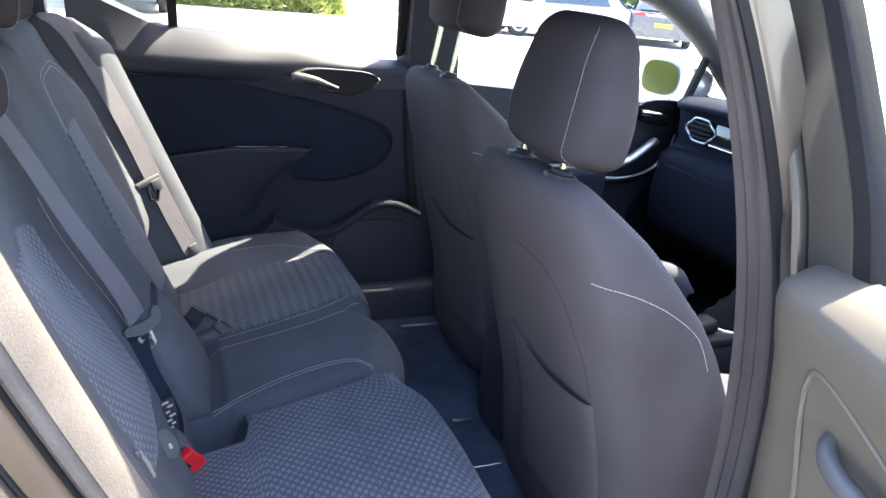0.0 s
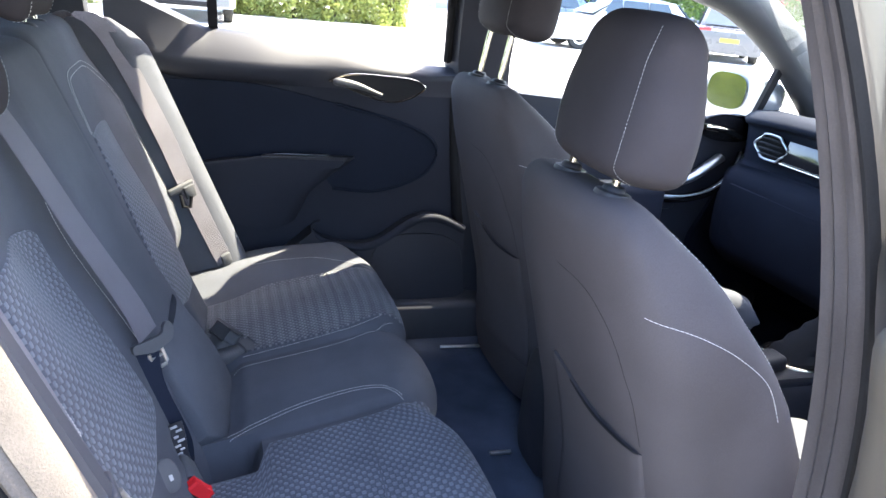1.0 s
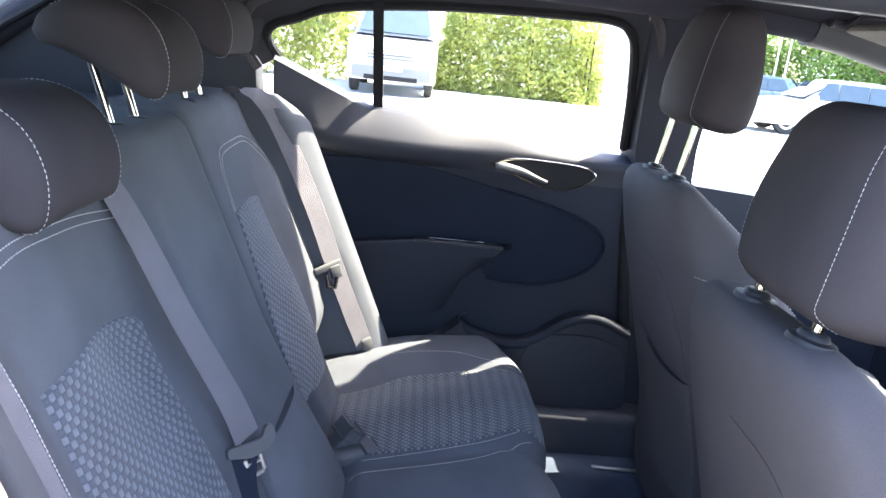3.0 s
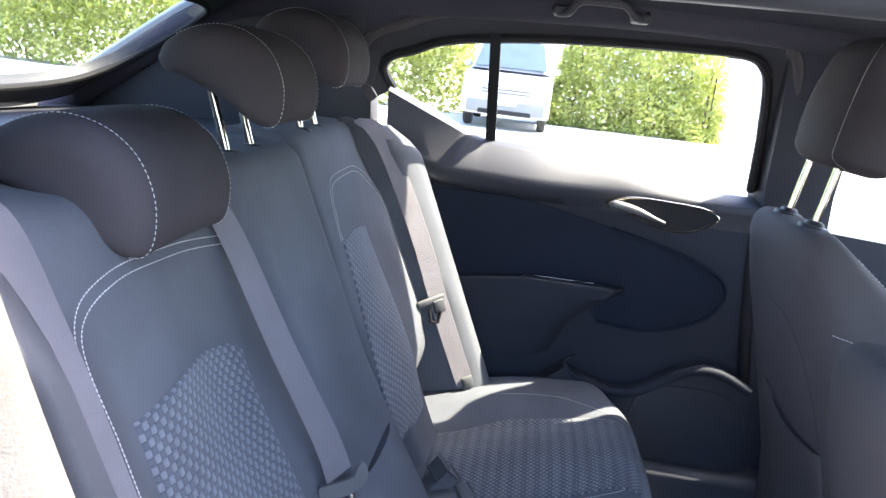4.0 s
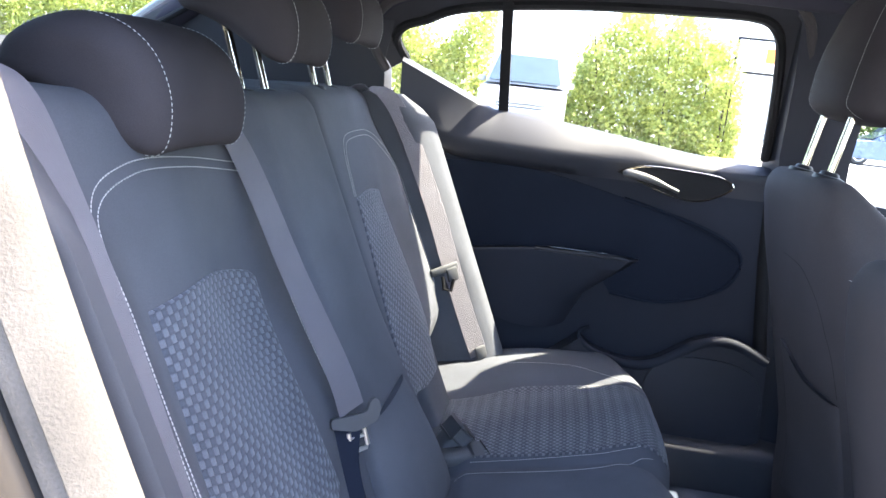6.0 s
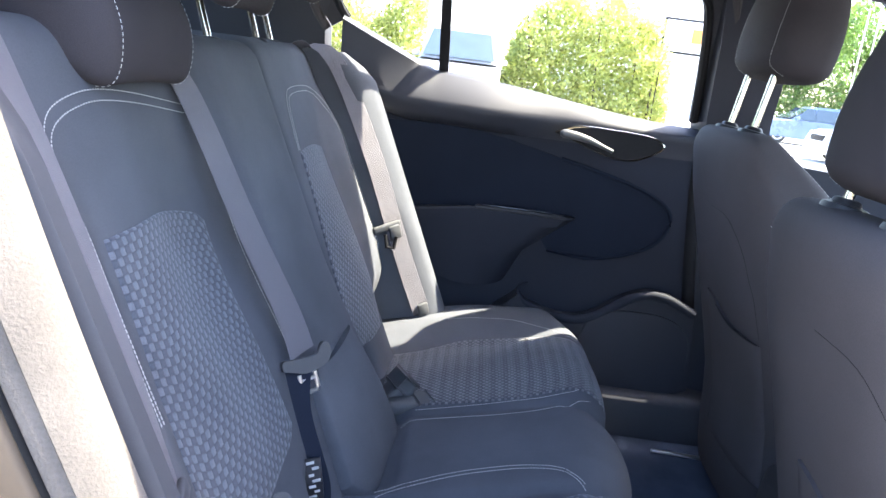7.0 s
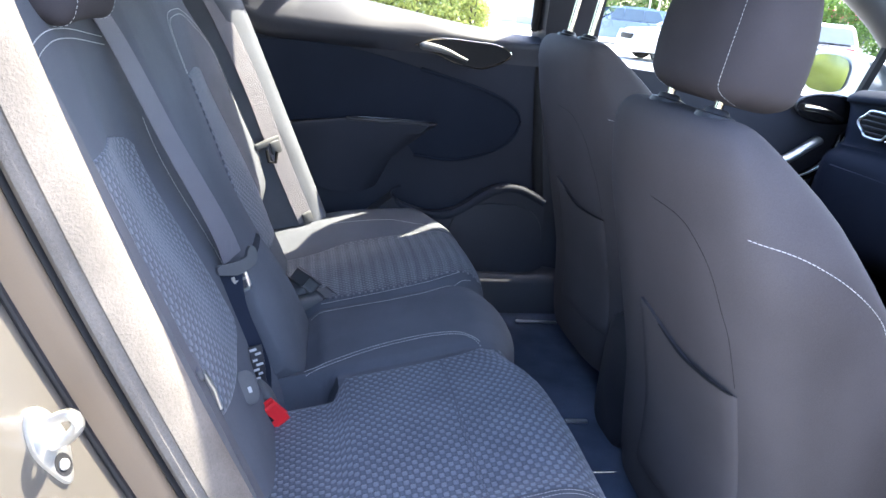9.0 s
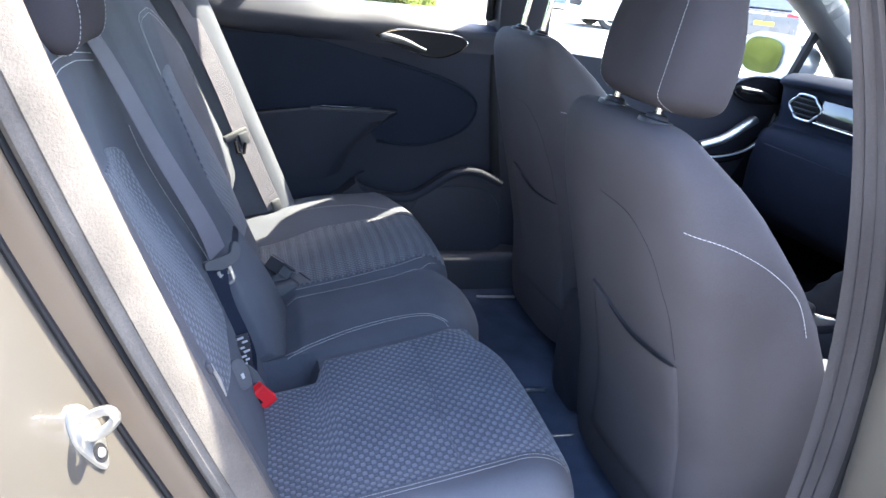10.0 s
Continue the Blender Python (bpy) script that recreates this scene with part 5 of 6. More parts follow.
bm = B()
loft(bm, [[od(0.042, z, 0.0), od(0.10, z, 0.002), od(0.10, z, -0.12), od(0.06, z, -0.12), od(0.042, z, -0.03)] for z in (0.40, 0.6, 0.8, 0.9, 0.94)])
bevel_all(bm, 0.01)
part("hinge_edge", bm, PAINT, odoor, "bronze painted door edge")
bm = B()
prism(bm, [od(0.10, 0.40, -0.03), od(0.10, 1.0, -0.03), od(0.95, 1.06, -0.03), od(0.98, 0.85, -0.03), od(0.62, 0.42, -0.03)], -DN * 0.10)
bevel_all(bm, 0.012)
part("outer_skin", bm, PAINT, odoor)
# inner panel with ledge and handle bowl
PANEL = ((0.43, 0.42), (0.60, 0.46), (0.78, 0.50), (0.90, 0.58), (0.985, 0.76), (1.040, 0.94), (1.066, 1.0), (1.080, 0.97), (1.088, 0.88), (1.098, 0.45), (1.104, 0.10), (1.105, -0.1))
rows = []
for s in (0.050, 0.053, 0.060, 0.072, 0.088, 0.11, 0.15, 0.20, 0.27, 0.4, 0.6, 0.85, 0.93):
    q = 0.080 * math.sqrt(sstep(0.045, 0.105, s)) * sstep(0.94, 0.9, s)
    drop = 0.035 * (1 - sstep(0.045, 0.095, s)) ** 2
    dip = 0.22 * min(0.2, max(0, s - 0.12))
    rows.append([od(s - 0.04 * (1.105 - z), z - drop * sstep(0.8, 1.0, z) - dip * max(0, k) * sstep(0.8, 1.0, z), q * k) for z, k in PANEL] + [od(s, 1.06 - drop, -0.03), od(s - 0.03, 0.43, -0.03)])
bm = B()
loft(bm, rows)
part("door_panel", bm, PLASTIC_GLARE, odoor, "dark grey moulded door panel, glare in its colour")
bm = B()
bwl = spline([od(0.150, 0.66, 0.041), od(0.144, 0.82, 0.044), od(0.141, 0.93, 0.056), od(0.148, 0.985, 0.063), od(0.166, 1.005, 0.069), od(0.21, 0.985, 0.066), od(0.30, 0.92, 0.054)], 8)
tube(bm, bwl, 0.0040, 8)
part("handle_rim", bm, PLASTIC_GLARE, odoor)
bm = B()
tube(bm, spline([od(0.185, 0.930, 0.050), od(0.196, 0.922, 0.066), od(0.222, 0.910, 0.076), od(0.27, 0.898, 0.078), od(0.34, 0.886, 0.068)], 6), lambda t: 0.010 + 0.006 * t, 12)
part("door_handle", bm, HANDLE, odoor, "satin pull handle")
LEAN = [(p.x, p.y) for p in spline([V(s, z, 0) for s, z in ((0.040, 0.90), (0.031, 0.974), (0.009, 1.063), (-0.022, 1.19), (-0.096, 1.35), (-0.150, 1.45), (-0.19, 1.51))], 4)]


def frame_strip(prof):
    """A strip up the leading edge of the door's window frame; prof: (along, out) across it."""
    bm = B()
    loft(bm, [[od(s0 + ds, z, n) for ds, n in prof] for s0, z in LEAN])
    return bm


part("frame_flange", frame_strip([(0.0, -0.01), (0.003, 0.0), (0.022, 0.003), (0.027, 0.008), (0.034, 0.011), (0.041, 0.008), (0.045, -0.002), (0.045, -0.04), (0.0, -0.04)]), PAINT, odoor, "bronze painted frame edge")
part("frame_gap", frame_strip([(0.044, -0.002), (0.048, 0.001), (0.054, 0.001), (0.054, -0.03), (0.044, -0.03)]), RUBBER, odoor)
part("window_frame", frame_strip([(0.052, -0.002), (0.055, 0.004), (0.09, 0.007), (0.120, 0.004), (0.124, -0.004), (0.124, -0.04), (0.052, -0.04)]), PAINT, odoor)
part("window_seal", frame_strip([(0.123, 0.002), (0.127, 0.005), (0.146, 0.002), (0.150, -0.006), (0.150, -0.03), (0.123, -0.03)]), RUBBER, odoor)
bm = B()
bm.faces.new([bm.verts.new(p) for p in (od(0.17, 1.0, -0.015), od(0.92, 1.05, -0.015), od(0.85, 1.35, -0.015), od(0.6, 1.45, -0.015), od(-0.02, 1.48, -0.015))])
pane = part("window_pane", bm, GLASS_TINT, odoor, smooth=False)
pane.visible_shadow = False

# ---- belts ----
near_belt = thing("seat_belt", (0.0, -0.6, 0.5), "grey webbing seat belt hanging beside the near seat", "seat belt", "rear seat belts")
bm = B()
ribbon(bm, spline([(-0.20, -0.595, 1.215), (-0.12, -0.60, 1.205), (-0.065, -0.605, 1.12), (0.02, -0.62, 0.95), (0.10, -0.63, 0.75), (0.17, -0.64, 0.56)], 8), V(0, 1, 0), 0.048)
part("webbing", bm, BELT, near_belt)
bm = B()
rbox(bm, (0.094, -0.622, 0.795), (0.009, 0.048, 0.016), 0.004, rot(0, -22, 18), 3)
clip = part("tongue", bm, TRIM_GREY, near_belt, "dark plastic belt tongue")
bm = B()
tube(bm, [V(0.100, -0.612, 0.782), V(0.110, -0.598, 0.752), V(0.117, -0.590, 0.722)], 0.0034, 8)
part("tongue_plate", bm, STEEL, clip, "thin steel latch plate")
mid_belt = thing("seat_belt", (0.05, -0.18, 0.6), "grey webbing centre belt with black tongue", "seat belt", "rear seat belts")
bm = B()
bl = spline([(-0.17, -0.225, 1.20), (-0.09, -0.215, 1.14), (0.005, -0.195, 0.95), (0.070, -0.178, 0.82), (0.095, -0.170, 0.755)], 8)
ribbon(bm, bl, [V(0.15 + 0.55 * k / (len(bl) - 1), 1, 0) for k in range(len(bl))], 0.048)
part("webbing", bm, BELT, mid_belt)
bm = B()
ribbon(bm, spline([(0.092, -0.178, 0.735), (0.100, -0.205, 0.695), (0.112, -0.220, 0.662), (0.130, -0.230, 0.622), (0.146, -0.228, 0.572), (0.149, -0.226, 0.53)], 8), V(0.95, 0.45, 0), 0.040)
part("lower_webbing", bm, INSET, mid_belt)
tw, tu = V(0.76, 0.64, 0.10).normalized(), V(0.38, 0.04, -0.91)
tc, tu = V(0.104, -0.176, 0.744), (tu - tw * tu.dot(tw)).normalized()


def tp(a, b, n=0.0):
    """A place on the tongue: a across the webbing, b down it."""
    a, b = a * 0.9, b * 0.9
    return tc + tw * a + tu * b + tw.cross(tu) * n


def plate_of(outline, thick):
    bm = B()
    prism(bm, [tp(a, b, -thick / 2) for a, b in outline], tw.cross(tu) * thick)
    return bevel_all(bm, thick * 0.3, 2)


bm = plate_of([(p.x, p.y) for p in spline([V(-0.045, -0.002, 0), V(-0.040, -0.010, 0), V(-0.01, -0.008, 0), V(0.018, -0.010, 0), V(0.026, -0.022, 0), V(0.033, -0.028, 0), V(0.042, -0.024, 0), V(0.044, -0.008, 0), V(0.036, 0.008, 0), V(0.018, 0.014, 0), V(-0.004, 0.018, 0), V(-0.026, 0.012, 0), V(-0.044, 0.006, 0)], 5)], 0.008)
tongue = part("tongue", bm, PLASTIC_GREY, mid_belt, "grey plastic belt tongue with loop end")
bm = B()
rbox(bm, tp(-0.004, -0.004, 0.006), (0.048, 0.003, 0.004), 0.001, Matrix((tw, tu, tw.cross(tu))).transposed())
part("slot", bm, RUBBER, tongue, "dark webbing slot")
bm = B()
ring = [tp(a, b) for a, b in ((-0.016, 0.020), (-0.013, 0.046), (-0.009, 0.052), (0.013, 0.050), (0.016, 0.045), (0.012, 0.018))]
tube(bm, ring, 0.0035, 8)
tube(bm, [tp(-0.013, 0.030), tp(0.013, 0.028)], 0.0030, 8)
part("tongue_plate", bm, STEEL, tongue, "steel latch plate with slot")
far_belt = thing("seat_belt", (0.1, 0.64, 0.5), "sunlit webbing seat belt beside the far seat", "seat belt", "rear seat belts")
bm = B()
fb = spline([(-0.15, 0.590, 1.190), (-0.105, 0.600, 1.206), (-0.040, 0.610, 1.165), (0.062, 0.607, 0.97), (0.132, 0.608, 0.80), (0.182, 0.614, 0.68), (0.228, 0.622, 0.575)], 8)
ribbon(bm, fb, [V(1, 0.95 - 0.40 * sstep(0, 0.5, k / (len(fb) - 1)), 0) for k in range(len(fb))], 0.048)
part("webbing", bm, BELT, far_belt)
fm = Matrix((V(0.80, 0.50, 0.32).normalized(), V(-0.50, 0.86, 0.0).normalized(), V(0.80, 0.50, 0.32).cross(V(-0.50, 0.86, 0.0)).normalized())).transposed()
bm = B()
rbox(bm, (0.118, 0.594, 0.792), (0.074, 0.012, 0.020), 0.005, fm, 3)
rbox(bm, (0.140, 0.598, 0.782), (0.030, 0.012, 0.036), 0.005, fm, 2)
ftong = part("tongue", bm, PLASTIC_GREY, far_belt, "grey belt tongue")
bm = B()
tube(bm, [V(0.118, 0.584, 0.776), V(0.124, 0.582, 0.745), V(0.142, 0.590, 0.742), V(0.144, 0.592, 0.772)], 0.0045, 8)
part("tongue_plate", bm, RUBBER, ftong, "dark coated latch plate")
bm = B()
rbox(bm, (0.232, 0.620, 0.584), (0.030, 0.014, 0.034), 0.006, fm)
part("anchor", bm, PLASTIC_GREY, far_belt)
# side bolsters between seat and door; the far one stands clear of the backrest lower down


def far_bolster(z):
    n = sstep(0.83, 0.70, z)
    top = 1 - 0.45 * sstep(1.12, 1.21, z) ** 2
    return [(dx * top, y) for dx, y in ((-0.02 - 0.22 * n, 0.603), (0.030 - 0.34 * n, 0.604), (0.048 - 0.38 * n, 0.606), (0.066 - 0.38 * n, 0.609), (0.086 - 0.30 * n, 0.614), (0.104 - 0.022 * n, 0.624), (0.124, 0.640), (0.138, 0.658), (0.140, 0.670), (0.120, 0.676), (-0.22, 0.68), (-0.22, 0.603))]


def near_bolster(z):
    top = 1 - 0.75 * sstep(1.06, 1.20, z) ** 2
    return [(dx * top, y) for dx, y in ((0.0, -0.618), (0.036, -0.622), (0.046, -0.632), (0.044, -0.650), (0.03, -0.660), (-0.1, -0.664), (-0.1, -0.618))]


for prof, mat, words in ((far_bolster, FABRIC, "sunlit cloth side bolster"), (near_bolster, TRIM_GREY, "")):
    bm = B()
    loft(bm, [[V(seat_x(z) + dx, y, z) for dx, y in prof(z)] for z in [0.48 + 0.03 * k for k in range(25)]])
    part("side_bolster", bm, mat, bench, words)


def buckle(base, tip, wide, colour, label, stalk=True, size=1.0):
    """A belt buckle that leans from base to tip."""
    base, tip = Vector(base), Vector(tip)
    ax = (tip - base).normalized()
    b = thing("belt_buckle", base, label, "buckle", "belt buckles")
    sd = (wide - ax * wide.dot(ax)).normalized()
    up = sd.cross(ax).normalized()
    m = Matrix((ax, sd, up)).transposed()
    L = (tip - base).length
    bm = B()
    loft(bm, [superring(base + ax * (L * q), sd, up, 0.020 * k * size, 0.012 * k * size, 24, 3.2) for q, k in ((0.0, 0.55), (0.03, 0.8), (0.12, 0.95), (0.3, 1.0), (0.70, 1.04), (0.73, 1.02))])
    body = part("buckle_body", bm, PLASTIC_GREY, b)
    bm = B()
    deep = 0.16 if colour is RED else 0.30
    rbox(bm, base + ax * L * (1.01 - deep / 2), (L * deep, 0.040 * size, 0.024 * size), 0.004 * size, m, 3)
    part("release_button", bm, colour, body, "red release button" if colour is RED else "grey release button")
    if stalk:
        bm = B()
        rbox(bm, base + ax * (L * 1.01) - sd * 0.004 + up * 0.007 * size, (0.002, 0.018 * size, 0.004 * size), 0.0008, m)
        part("latch_slot", bm, RUBBER, body, "dark slot for the tongue")
        line = spline([base + V(-0.012, -0.004, 0.076), base + V(-0.005, -0.006, 0.042), base + V(-0.002, 0.002, 0.006), base + ax * 0.01], 8)
        bm = B()
        ribbon(bm, line, V(0.9, 0.25, 0.25), 0.024, 0.003)
        band = part("stalk", bm, PLASTIC, b, "webbing stalk with a printed label")
        bm = B()
        for q in range(7):
            c = line[2 + 2 * q] + V(0.0, -0.0026, 0.0012)
            wv = V(0.9, 0.25, 0.25).normalized()
            rbox(bm, c + wv * (0.0035 if q % 2 else -0.003), (0.012 - 0.002 * (q % 3), 0.001, 0.0042), 0.0003, Matrix((wv, V(-0.22, 0.90, -0.3).normalized(), wv.cross(V(-0.22, 0.90, -0.3)).normalized())).transposed())
        part("label_print", bm, STITCH, band, "pale unreadable print")
    return b


buckle((0.149, -0.238, 0.549), (0.1745, -0.322, 0.540), V(0.67, -0.25, -0.70), RED, "black belt buckle with red button on the seat")
buckle((0.175, 0.200, 0.490), (0.233, 0.232, 0.562), V(0.4, -0.78, 0.1), PLASTIC_GREY, "grey belt buckle standing out of the seat gap", False, 1.45)
buckle((0.190, 0.160, 0.520), (0.285, 0.205, 0.524), V(0.4, -0.9, 0.0), PLASTIC_GREY, "grey belt buckle lying flat on the seat", False, 1.15)
for at in (V(0.1335, 0.214, 0.546), V(0.136, -0.398, 0.637)):
    tag = thing("anchor_tag", at, "grey child-seat anchor tag in the seat crease", "tag", "anchor tags")
    tn = V(0.50, -0.66, 0.56).normalized()
    tx = V(0.75, 0.66, 0.0).normalized()
    ty = tn.cross(tx).normalized()
    bm = B()
    loft(bm, [superring(at + tn * q, tx, ty, 0.017 * k, 0.026 * k, 28, 2.4) for q, k in ((-0.004, 1.0), (0.003, 1.0), (0.005, 0.9))])
    part("tag_plate", bm, PLASTIC_GREY, tag)
    bm = B()
    rbox(bm, at + tn * 0.006 - ty * 0.004, (0.006, 0.009, 0.002), 0.0008, Matrix((tx, ty, tn)).transposed())
    part("tag_mark", bm, STITCH, tag, "pale printed mark")

# ---- outside ----
def hedge(name, x0, x1, y0, y1, h, seed, label, leaf=0.11, count=9000, mat=None, round_ends=False):
    rng = random.Random(seed)
    hedge_ob = thing(name, ((x0 + x1) / 2, (y0 + y1) / 2, 0), label, "hedge")
    bm = B()
    for _ in range(6):
        x, y = rng.uniform(x0, x1), rng.uniform(y0 + 0.3, y1)
        tube(bm, [(x, y, 0), (x + rng.uniform(-.2, .2), y, h * 0.4), (x + rng.uniform(-.4, .4), y + rng.uniform(-.3, .3), h * 0.85)], lambda t: 0.04 * (1 - 0.8 * t), 6)
    tagged(part("stems", bm, BARK, hedge_ob), kind="stuff")
    verts, faces = [], []
    half = (x1 - x0) / 2
    for _ in range(count):
        x = rng.uniform(x0, x1)
        top = h * (0.80 + 0.30 * noise.noise(V(x * 0.8, seed, 0.3)) + 0.14 * noise.noise(V(x * 3.0, seed, 4.0)))
        if round_ends:
            top *= math.sqrt(max(0.05, 1 - max(0, abs(x - x0 - half) / half - 0.30) ** 2 / 0.50))
        z = top * rng.random() ** (1.15 if round_ends else 0.75)
        if rng.random() < 0.07:
            z = top + rng.random() ** 2 * (1.0 if noise.noise(V(x * 2.2, seed, 8.0)) > 0 else 0.3)
        y = y0 + (y1 - y0) * rng.random() ** 1.4 + 0.45 * noise.noise(V(x * 1.1, z * 1.1, seed)) + 0.25 * (z / h)
        s = leaf * rng.uniform(0.6, 1.3)
        m = Euler((rng.uniform(-1.2, 1.2), rng.uniform(-1.2, 1.2), rng.uniform(0, 6.28))).to_matrix()
        k = len(verts)
        for p in ((-0.5, 0, 0), (0, 0.28, 0.06), (0.5, 0, 0), (0, -0.28, 0.06)):
            verts.append(tuple(V(x, y, z) + m @ (V(*p) * s) - Vector(hedge_ob.location)))
        faces.append((k, k + 1, k + 2, k + 3))
    me = bpy.data.meshes.new("foliage")
    me.from_pydata(verts, [], faces)
    ob = tagged(new("foliage", me), kind="stuff")
    ob.parent = hedge_ob
    finish(ob, mat or LEAF, False)
    return hedge_ob


hedge("hedge", -26, -1.6, 20.5, 22.5, 3.6, 3, "tall sunlit yellow-green hedge along the car park", 0.17, 60000)
hedge("hedge", 0.7, 5.7, 21.0, 23.0, 4.6, 5, "rounded sunlit shrub with sparse top twigs", 0.15, 24000, round_ends=True)
hedge("hedge", 14.0, 40.0, 39.0, 41.0, 4.6, 9, "dark green leafy tree belt beyond the car park", 0.26, 26000, LEAF_DARK)


def car(name, at, yaw, length, width, height, mat, label, van=False):
    """A parked car, nose along +x before turning."""
    c = thing(name, at, label, "car", "parked cars")
    M = Matrix.Translation(at) @ Matrix.Rotation(radians(yaw), 4, "Z")
    L, Wd, Hh = length / 2, width / 2, height

    def place(bm):
        bmesh.ops.transform(bm, matrix=M, verts=bm.verts)
        return bm
    prof = [(-L, 0.32 * Hh), (-L * 0.99, 0.55 * Hh), (-L * 0.93, 0.63 * Hh), (L * 0.38, 0.63 * Hh), (L * 0.86, 0.55 * Hh), (L * 0.97, 0.45 * Hh), (L, 0.30 * Hh), (L * 0.98, 0.15 * Hh), (-L * 0.98, 0.16 * Hh)]
    rings = []
    for k, (y, sc) in enumerate(((-1, 0.92), (-0.93, 0.985), (-0.75, 1.0), (0.75, 1.0), (0.93, 0.985), (1, 0.92))):
        rings.append([V(x * (0.97 if abs(y) > 0.95 else 1.0), y * Wd, 0.39 * Hh + (z - 0.39 * Hh) * sc) for x, z in prof])
    bm = B()
    loft(bm, rings)
    bevel_all(bm, 0.04, 2, 20)
    body = part("body", place(bm), mat, c)
    r0, r1 = (0.30, 0.08) if not van else (0.42, 0.30)
    cab = [(-L * 0.93, 0.62 * Hh), (-L * 0.70, 0.95 * Hh), (-L * 0.35, Hh), (L * r1, 0.98 * Hh), (L * (r0 + 0.18), 0.62 * Hh)]
    bm = B()
    loft(bm, [[V(x * (0.96 if abs(y) > 0.8 else 1), y * Wd * (0.98 if z < 0.7 * Hh else 0.80), z) for x, z in cab] for y in (-0.94, -0.7, 0.7, 0.94)])
    bevel_all(bm, 0.05, 2, 20)
    part("roof", place(bm), mat, c)
    # glass
    for s in (-1, 1):
        for xa, xb in ((-0.66, -0.30), (-0.28, 0.06), (0.08, 0.34)):
            bm = B()
            prism(bm, [V(L * xa, s * Wd * 0.945, 0.645 * Hh), V(L * (xb + 0.02), s * Wd * 0.945, 0.645 * Hh), V(L * (xb - (0.12 if xb > 0.3 else 0)), s * Wd * 0.79, 0.93 * Hh), V(L * (xa + (0.1 if xa < -0.6 else 0)), s * Wd * 0.79, 0.93 * Hh)], (0, s * 0.012, 0))
            part("side_window", place(bm), GLASS_CAR, c)
    bm = B()
    xw, xt = L * (r0 + 0.17), L * (r1 + 0.02)
    prism(bm, [V(xw, -Wd * 0.84, 0.65 * Hh), V(xw, Wd * 0.84, 0.65 * Hh), V(xt, Wd * 0.70, 0.945 * Hh), V(xt, -Wd * 0.70, 0.945 * Hh)], (0.02, 0, 0.008))
    part("windscreen", place(bm), GLASS_CAR, c)
    bm = B()
    prism(bm, [V(-L * 0.925, -Wd * 0.8, 0.66 * Hh), V(-L * 0.925, Wd * 0.8, 0.66 * Hh), V(-L * 0.73, Wd * 0.68, 0.93 * Hh), V(-L * 0.73, -Wd * 0.68, 0.93 * Hh)], (-0.02, 0, 0.008))
    part("rear_glass", place(bm), GLASS_CAR, c)
    wr = 0.22 * Hh
    for x in (-0.60, 0.62):
        for s in (-1, 1):
            bm = B()
            loft(bm, [[V(L * x + rr * math.cos(a), s * (Wd * 0.86 + dy), wr + rr * math.sin(a)) for a in (k * 2 * math.pi / 24 for k in range(24))] for rr, dy in ((wr * 0.6, -0.1), (wr * 0.95, -0.1), (wr, -0.05), (wr, 0.08), (wr * 0.94, 0.11), (wr * 0.66, 0.11))])
            wheel = part("wheel", place(bm), TYRE, c)
            bm = B()
            loft(bm, [[V(L * x + rr * math.cos(a), s * (Wd * 0.86 + dy), wr + rr * math.sin(a)) for a in (k * 2 * math.pi / 24 for k in range(24))] for rr, dy in ((wr * 0.66, 0.10), (wr * 0.6, 0.115), (wr * 0.15, 0.10))])
            part("rim", place(bm), STEEL, wheel)
    for s in (-1, 1):
        bm = B()
        rbox(bm, (L * 0.93, s * Wd * 0.72, 0.47 * Hh), (0.16, 0.34, 0.13), 0.04)
        part("headlight", place(bm), LAMP_CLEAR, c)
        bm = B()
        rbox(bm, (-L * 0.965, s * Wd * 0.74, 0.56 * Hh), (0.10, 0.34, 0.12), 0.04)
        part("tail_light", place(bm), LAMP_RED, c)
        bm = B()
        rbox(bm, (L * 0.36, s * Wd * 1.06, 0.66 * Hh), (0.12, 0.2, 0.14), 0.04)
        part("door_mirror", place(bm), mat, c)
    bm = B()
    rbox(bm, (L * 0.965, 0, 0.40 * Hh), (0.10, Wd * 1.1, 0.12 * Hh), 0.03)
    grille = part("grille", place(bm), GREY_TRIM if van else RUBBER, c)
    for q in range(3 if van else 0):
        bm = B()
        rbox(bm, (L * 0.99, 0, (0.365 + 0.035 * q) * Hh), (0.06, Wd * 1.05, 0.018), 0.006)
        part("grille_bar", place(bm), LAMP_CLEAR, grille)
    if van:
        bm = B()
        rbox(bm, (L * 0.99, 0, 0.185 * Hh), (0.07, Wd * 1.2, 0.05 * Hh), 0.02)
        part("air_intake", place(bm), RUBBER, c, "dark lower air intake")
    bm = B()
    rbox(bm, (L * 0.985, 0, 0.24 * Hh), (0.08, Wd * 1.75, 0.14 * Hh), 0.03)
    part("bumper", place(bm), GREY_TRIM if van else mat, c)
    bm = B()
    rbox(bm, (L * 1.0, 0, 0.285 * Hh), (0.07, 0.52, 0.11), 0.01)
    part("front_plate", place(bm), LAMP_CLEAR, c, "plain pale plate")
    bm = B()
    rbox(bm, (-L * 0.99, 0, 0.40 * Hh), (0.05, 0.52, 0.11), 0.01)
    part("rear_plate", place(bm), PLATE, c, "plain yellow plate")
    return c


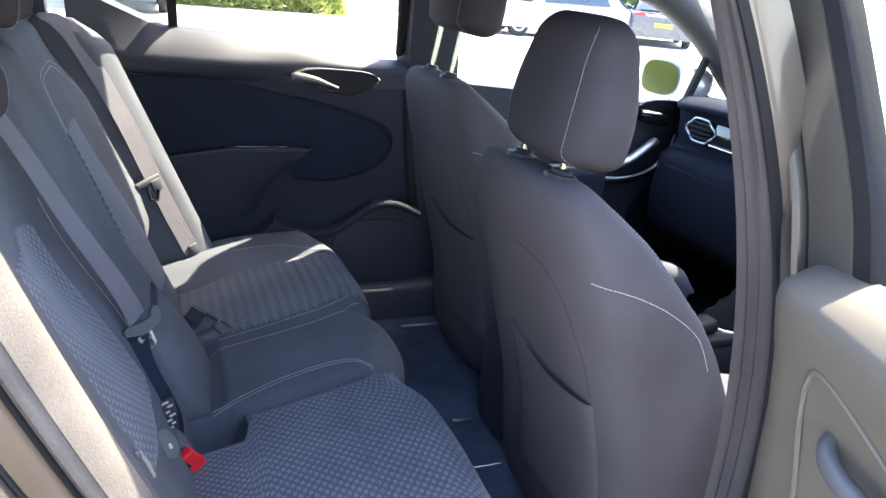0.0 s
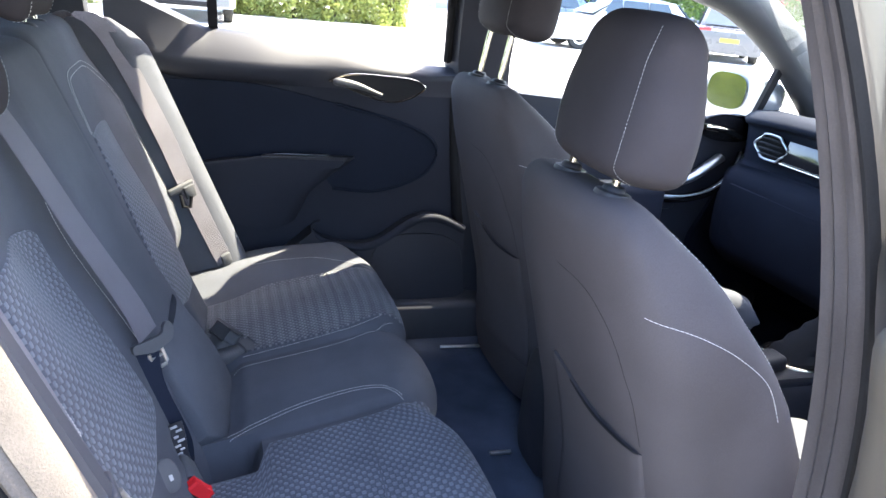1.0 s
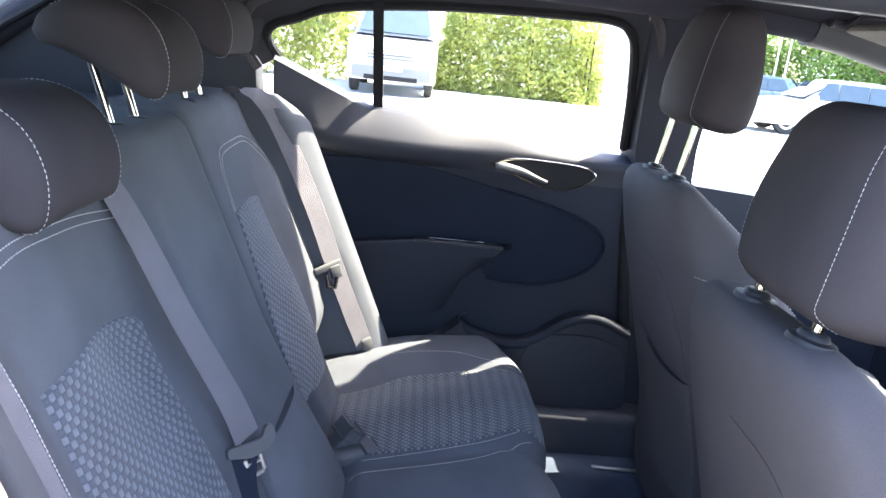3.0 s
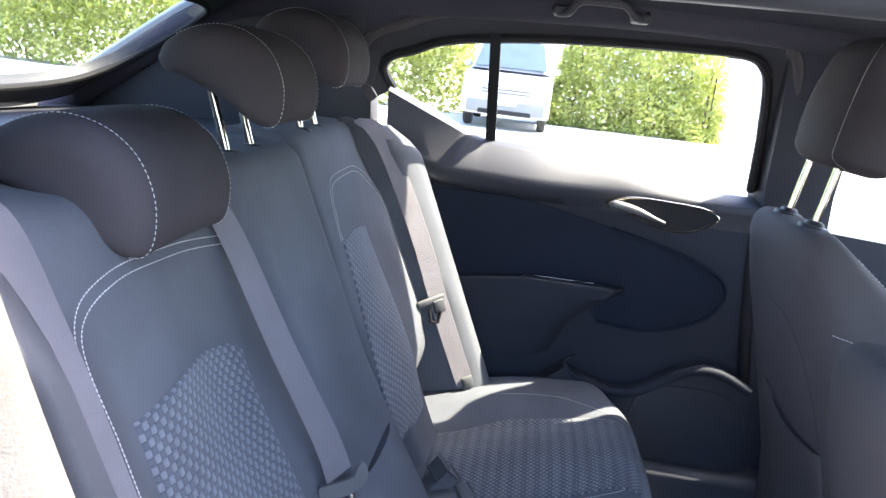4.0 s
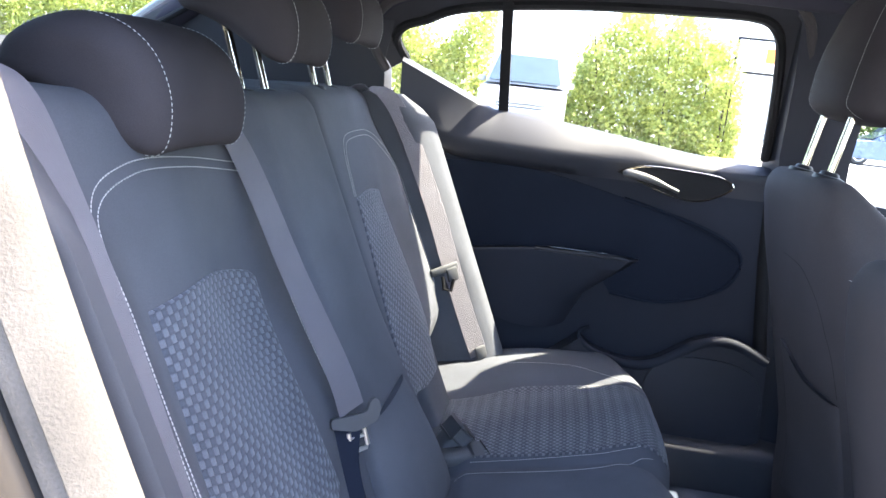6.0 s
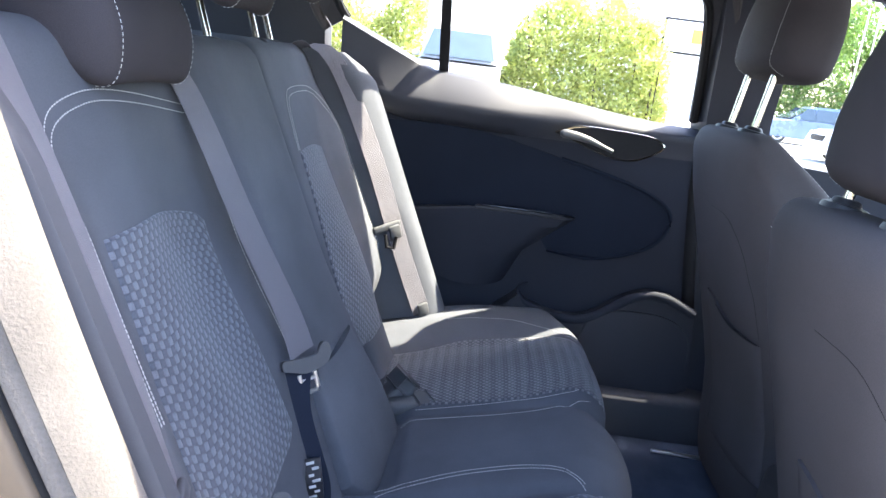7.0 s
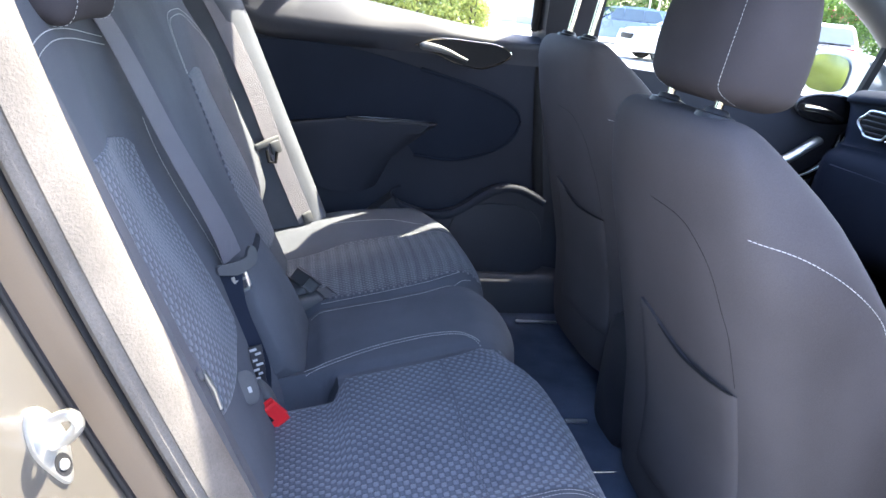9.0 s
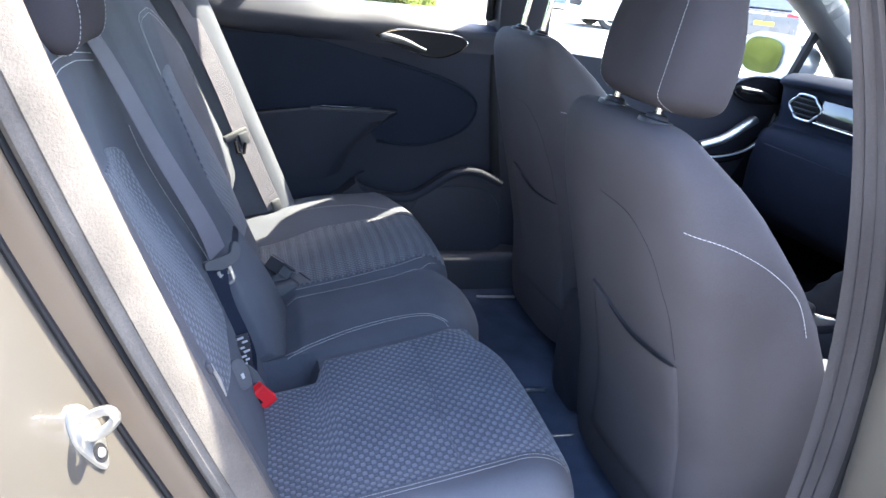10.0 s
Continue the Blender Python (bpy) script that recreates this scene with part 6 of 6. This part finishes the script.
car("van", (-0.42, 19.2, 0), -90, 5.0, 2.12, 2.24, VAN_PAINT, "silver-grey van parked nose-on in bright sun", True)
car("parked_car", (11.2, 18.6, 0), 175, 4.3, 1.8, 1.5, SILVER_PAINT, "silver hatchback parked across the car park")
car("parked_car", (15.1, 18.8, 0), 58, 4.5, 1.85, 1.5, DARK_PAINT, "dark grey hatchback seen from behind")
car("parked_car", (12.6, 27.5, 0), 175, 4.4, 1.8, 1.45, BLUE_PAINT, "blue saloon parked in the far row")
car("parked_car", (24.0, 24.0, 0), 70, 4.4, 1.8, 1.5, SILVER_PAINT, "silver car in the far row")


def tree(at, h, spread, seed, label):
    rng = random.Random(seed)
    t = thing("tree", at, label, "tree", "far trees")
    at = Vector(at)
    bm = B()
    tube(bm, spline([at, at + V(0.1, 0, h * 0.3), at + V(0.0, 0.1, h * 0.75)], 5), lambda k: 0.22 * (1 - 0.8 * k), 10)
    trunk = part("trunk", bm, BARK, t)
    tips = []
    for k in range(9):
        a = k * 2.4
        z0 = h * rng.uniform(0.3, 0.6)
        tip = at + V(math.cos(a) * spread * rng.uniform(0.4, 0.8), math.sin(a) * spread * rng.uniform(0.4, 0.8), h * rng.uniform(0.55, 0.95))
        tips.append(tip)
        bm = B()
        tube(bm, spline([at + V(0, 0, z0), at.lerp(tip, 0.5) + V(0, 0, z0 * 0.5), tip], 4), lambda q: 0.07 * (1 - 0.8 * q), 6)
        part("limb", bm, BARK, trunk)
    verts, faces = [], []
    for _ in range(7000):
        c = rng.choice(tips) + V(rng.gauss(0, spread * 0.25), rng.gauss(0, spread * 0.25), rng.gauss(0, h * 0.09)) - at
        s = 0.22 * rng.uniform(0.6, 1.4)
        m = Euler((rng.uniform(-1.2, 1.2), rng.uniform(-1.2, 1.2), rng.uniform(0, 6.28))).to_matrix()
        k = len(verts)
        for p in ((-0.5, 0, 0), (0, 0.3, 0.06), (0.5, 0, 0), (0, -0.3, 0.06)):
            verts.append(tuple(c + m @ (V(*p) * s)))
        faces.append((k, k + 1, k + 2, k + 3))
    me = bpy.data.meshes.new("crown")
    me.from_pydata(verts, [], faces)
    ob = tagged(new("crown", me), kind="stuff")
    ob.parent = t
    finish(ob, LEAF_DARK, False)


for k, (x, y, h) in enumerate(((17.5, 42, 7.0), (22, 45, 7.5), (26.5, 43, 6.5), (31.0, 47, 7.0), (-30, 30, 8.0), (-22, 34, 7.0))):
    tree((x, y, 0), h, 2.6, 20 + k, "leafy green tree beyond the car park")

# poles
for x, y, h in ((-0.55, 30.0, 7.0), (18.6, 38.0, 6.5), (19.4, 38.5, 6.5)):
    bm = B()
    tube(bm, [V(x, y, 0), V(x, y, h * 0.5), V(x, y, h)], lambda t: 0.06 - 0.02 * t, 10)
    solo("lamp_post", bm, STEEL, "slim grey lamp post in the car park", "lamp post", group="lamp posts")


def building(name, x0, x1, y0, y1, h, rows, cols, label, mat, fascia=None):
    b = thing(name, ((x0 + x1) / 2, (y0 + y1) / 2, 0), label, "building")
    bm = B()
    rbox(bm, ((x0 + x1) / 2, (y0 + y1) / 2, h / 2), (x1 - x0, y1 - y0, h), 0)
    part("wall", bm, mat, b, smooth=False)
    bm = B()
    rbox(bm, ((x0 + x1) / 2, (y0 + y1) / 2, h + 0.15), (x1 - x0 + 0.6, y1 - y0 + 0.6, 0.3), 0.03)
    part("roof", bm, TILE, b)
    for r in range(rows):
        for c in range(cols):
            w = (x1 - x0) / cols
            hh = h / rows
            cx, cz = x0 + w * (c + 0.5), hh * (r + 0.5)
            bm = B()
            for dx, dz, sx, sz in ((-w * 0.3, 0, 0.08, hh * 0.5), (w * 0.3, 0, 0.08, hh * 0.5), (0, -hh * 0.25, w * 0.6, 0.08), (0, hh * 0.25, w * 0.6, 0.08), (0, 0, 0.06, hh * 0.5)):
                rbox(bm, (cx + dx, y0 - 0.03, cz + dz), (sx, 0.08, sz), 0)
            fr = part("window", bm, STEEL, b, smooth=False)
            bm = B()
            rbox(bm, (cx, y0 - 0.01, cz), (w * 0.6, 0.03, hh * 0.5), 0)
            part("pane", bm, GLASS_CAR, fr, smooth=False)
    if fascia:
        bm = B()
        rbox(bm, ((x0 + x1) / 2, y0 - 0.12, h - 0.5), (x1 - x0, 0.2, 0.8), 0.03)
        part("fascia", bm, fascia, b, "pink fascia band")
    return b


building("pale_building", 4.0, 16.0, 43.0, 50.0, 9.0, 0, 0, "pale rendered building glaring in the sun", RENDER)
building("shop_building", 29.0, 48.0, 46.0, 56.0, 3.0, 1, 9, "low glazed shop building with pink fascia", RENDER, PINK)
sign = thing("sign_board", (8.6, 33.0, 0), "white sign board with orange mark in dark frame", "sign")
bm = B()
rbox(bm, (8.9, 33.0, 3.75), (2.3, 0.10, 1.5), 0.03)
part("frame", bm, RUBBER, sign)
bm = B()
rbox(bm, (8.9, 32.94, 3.75), (2.1, 0.04, 1.3), 0.01)
part("face", bm, WHITE_PAINT, sign)
bm = B()
rbox(bm, (9.3, 32.91, 3.8), (0.6, 0.03, 0.6), 0.01)
part("mark", bm, ORANGE, sign, "orange mark")
for px in (8.0, 9.8):
    bm = B()
    tube(bm, [V(px, 33.06, 0), V(px, 33.06, 3.2)], 0.05, 8)
    part("post", bm, STEEL, sign)
fence = thing("fence", (7.6, 25.5, 0), "pale metal mesh fence panels", "fence")
for k in range(5):
    bm = B()
    rbox(bm, (5.8 + k * 0.95, 25.5, 0.7), (0.07, 0.07, 1.4), 0.01)
    part("post", bm, STEEL, fence)
for k in range(4):
    for q in range(3):
        bm = B()
        rbox(bm, (6.275 + k * 0.95, 25.5, 0.25 + q * 0.5), (0.9, 0.03, 0.05), 0.005)
        part("rail", bm, STEEL, fence)
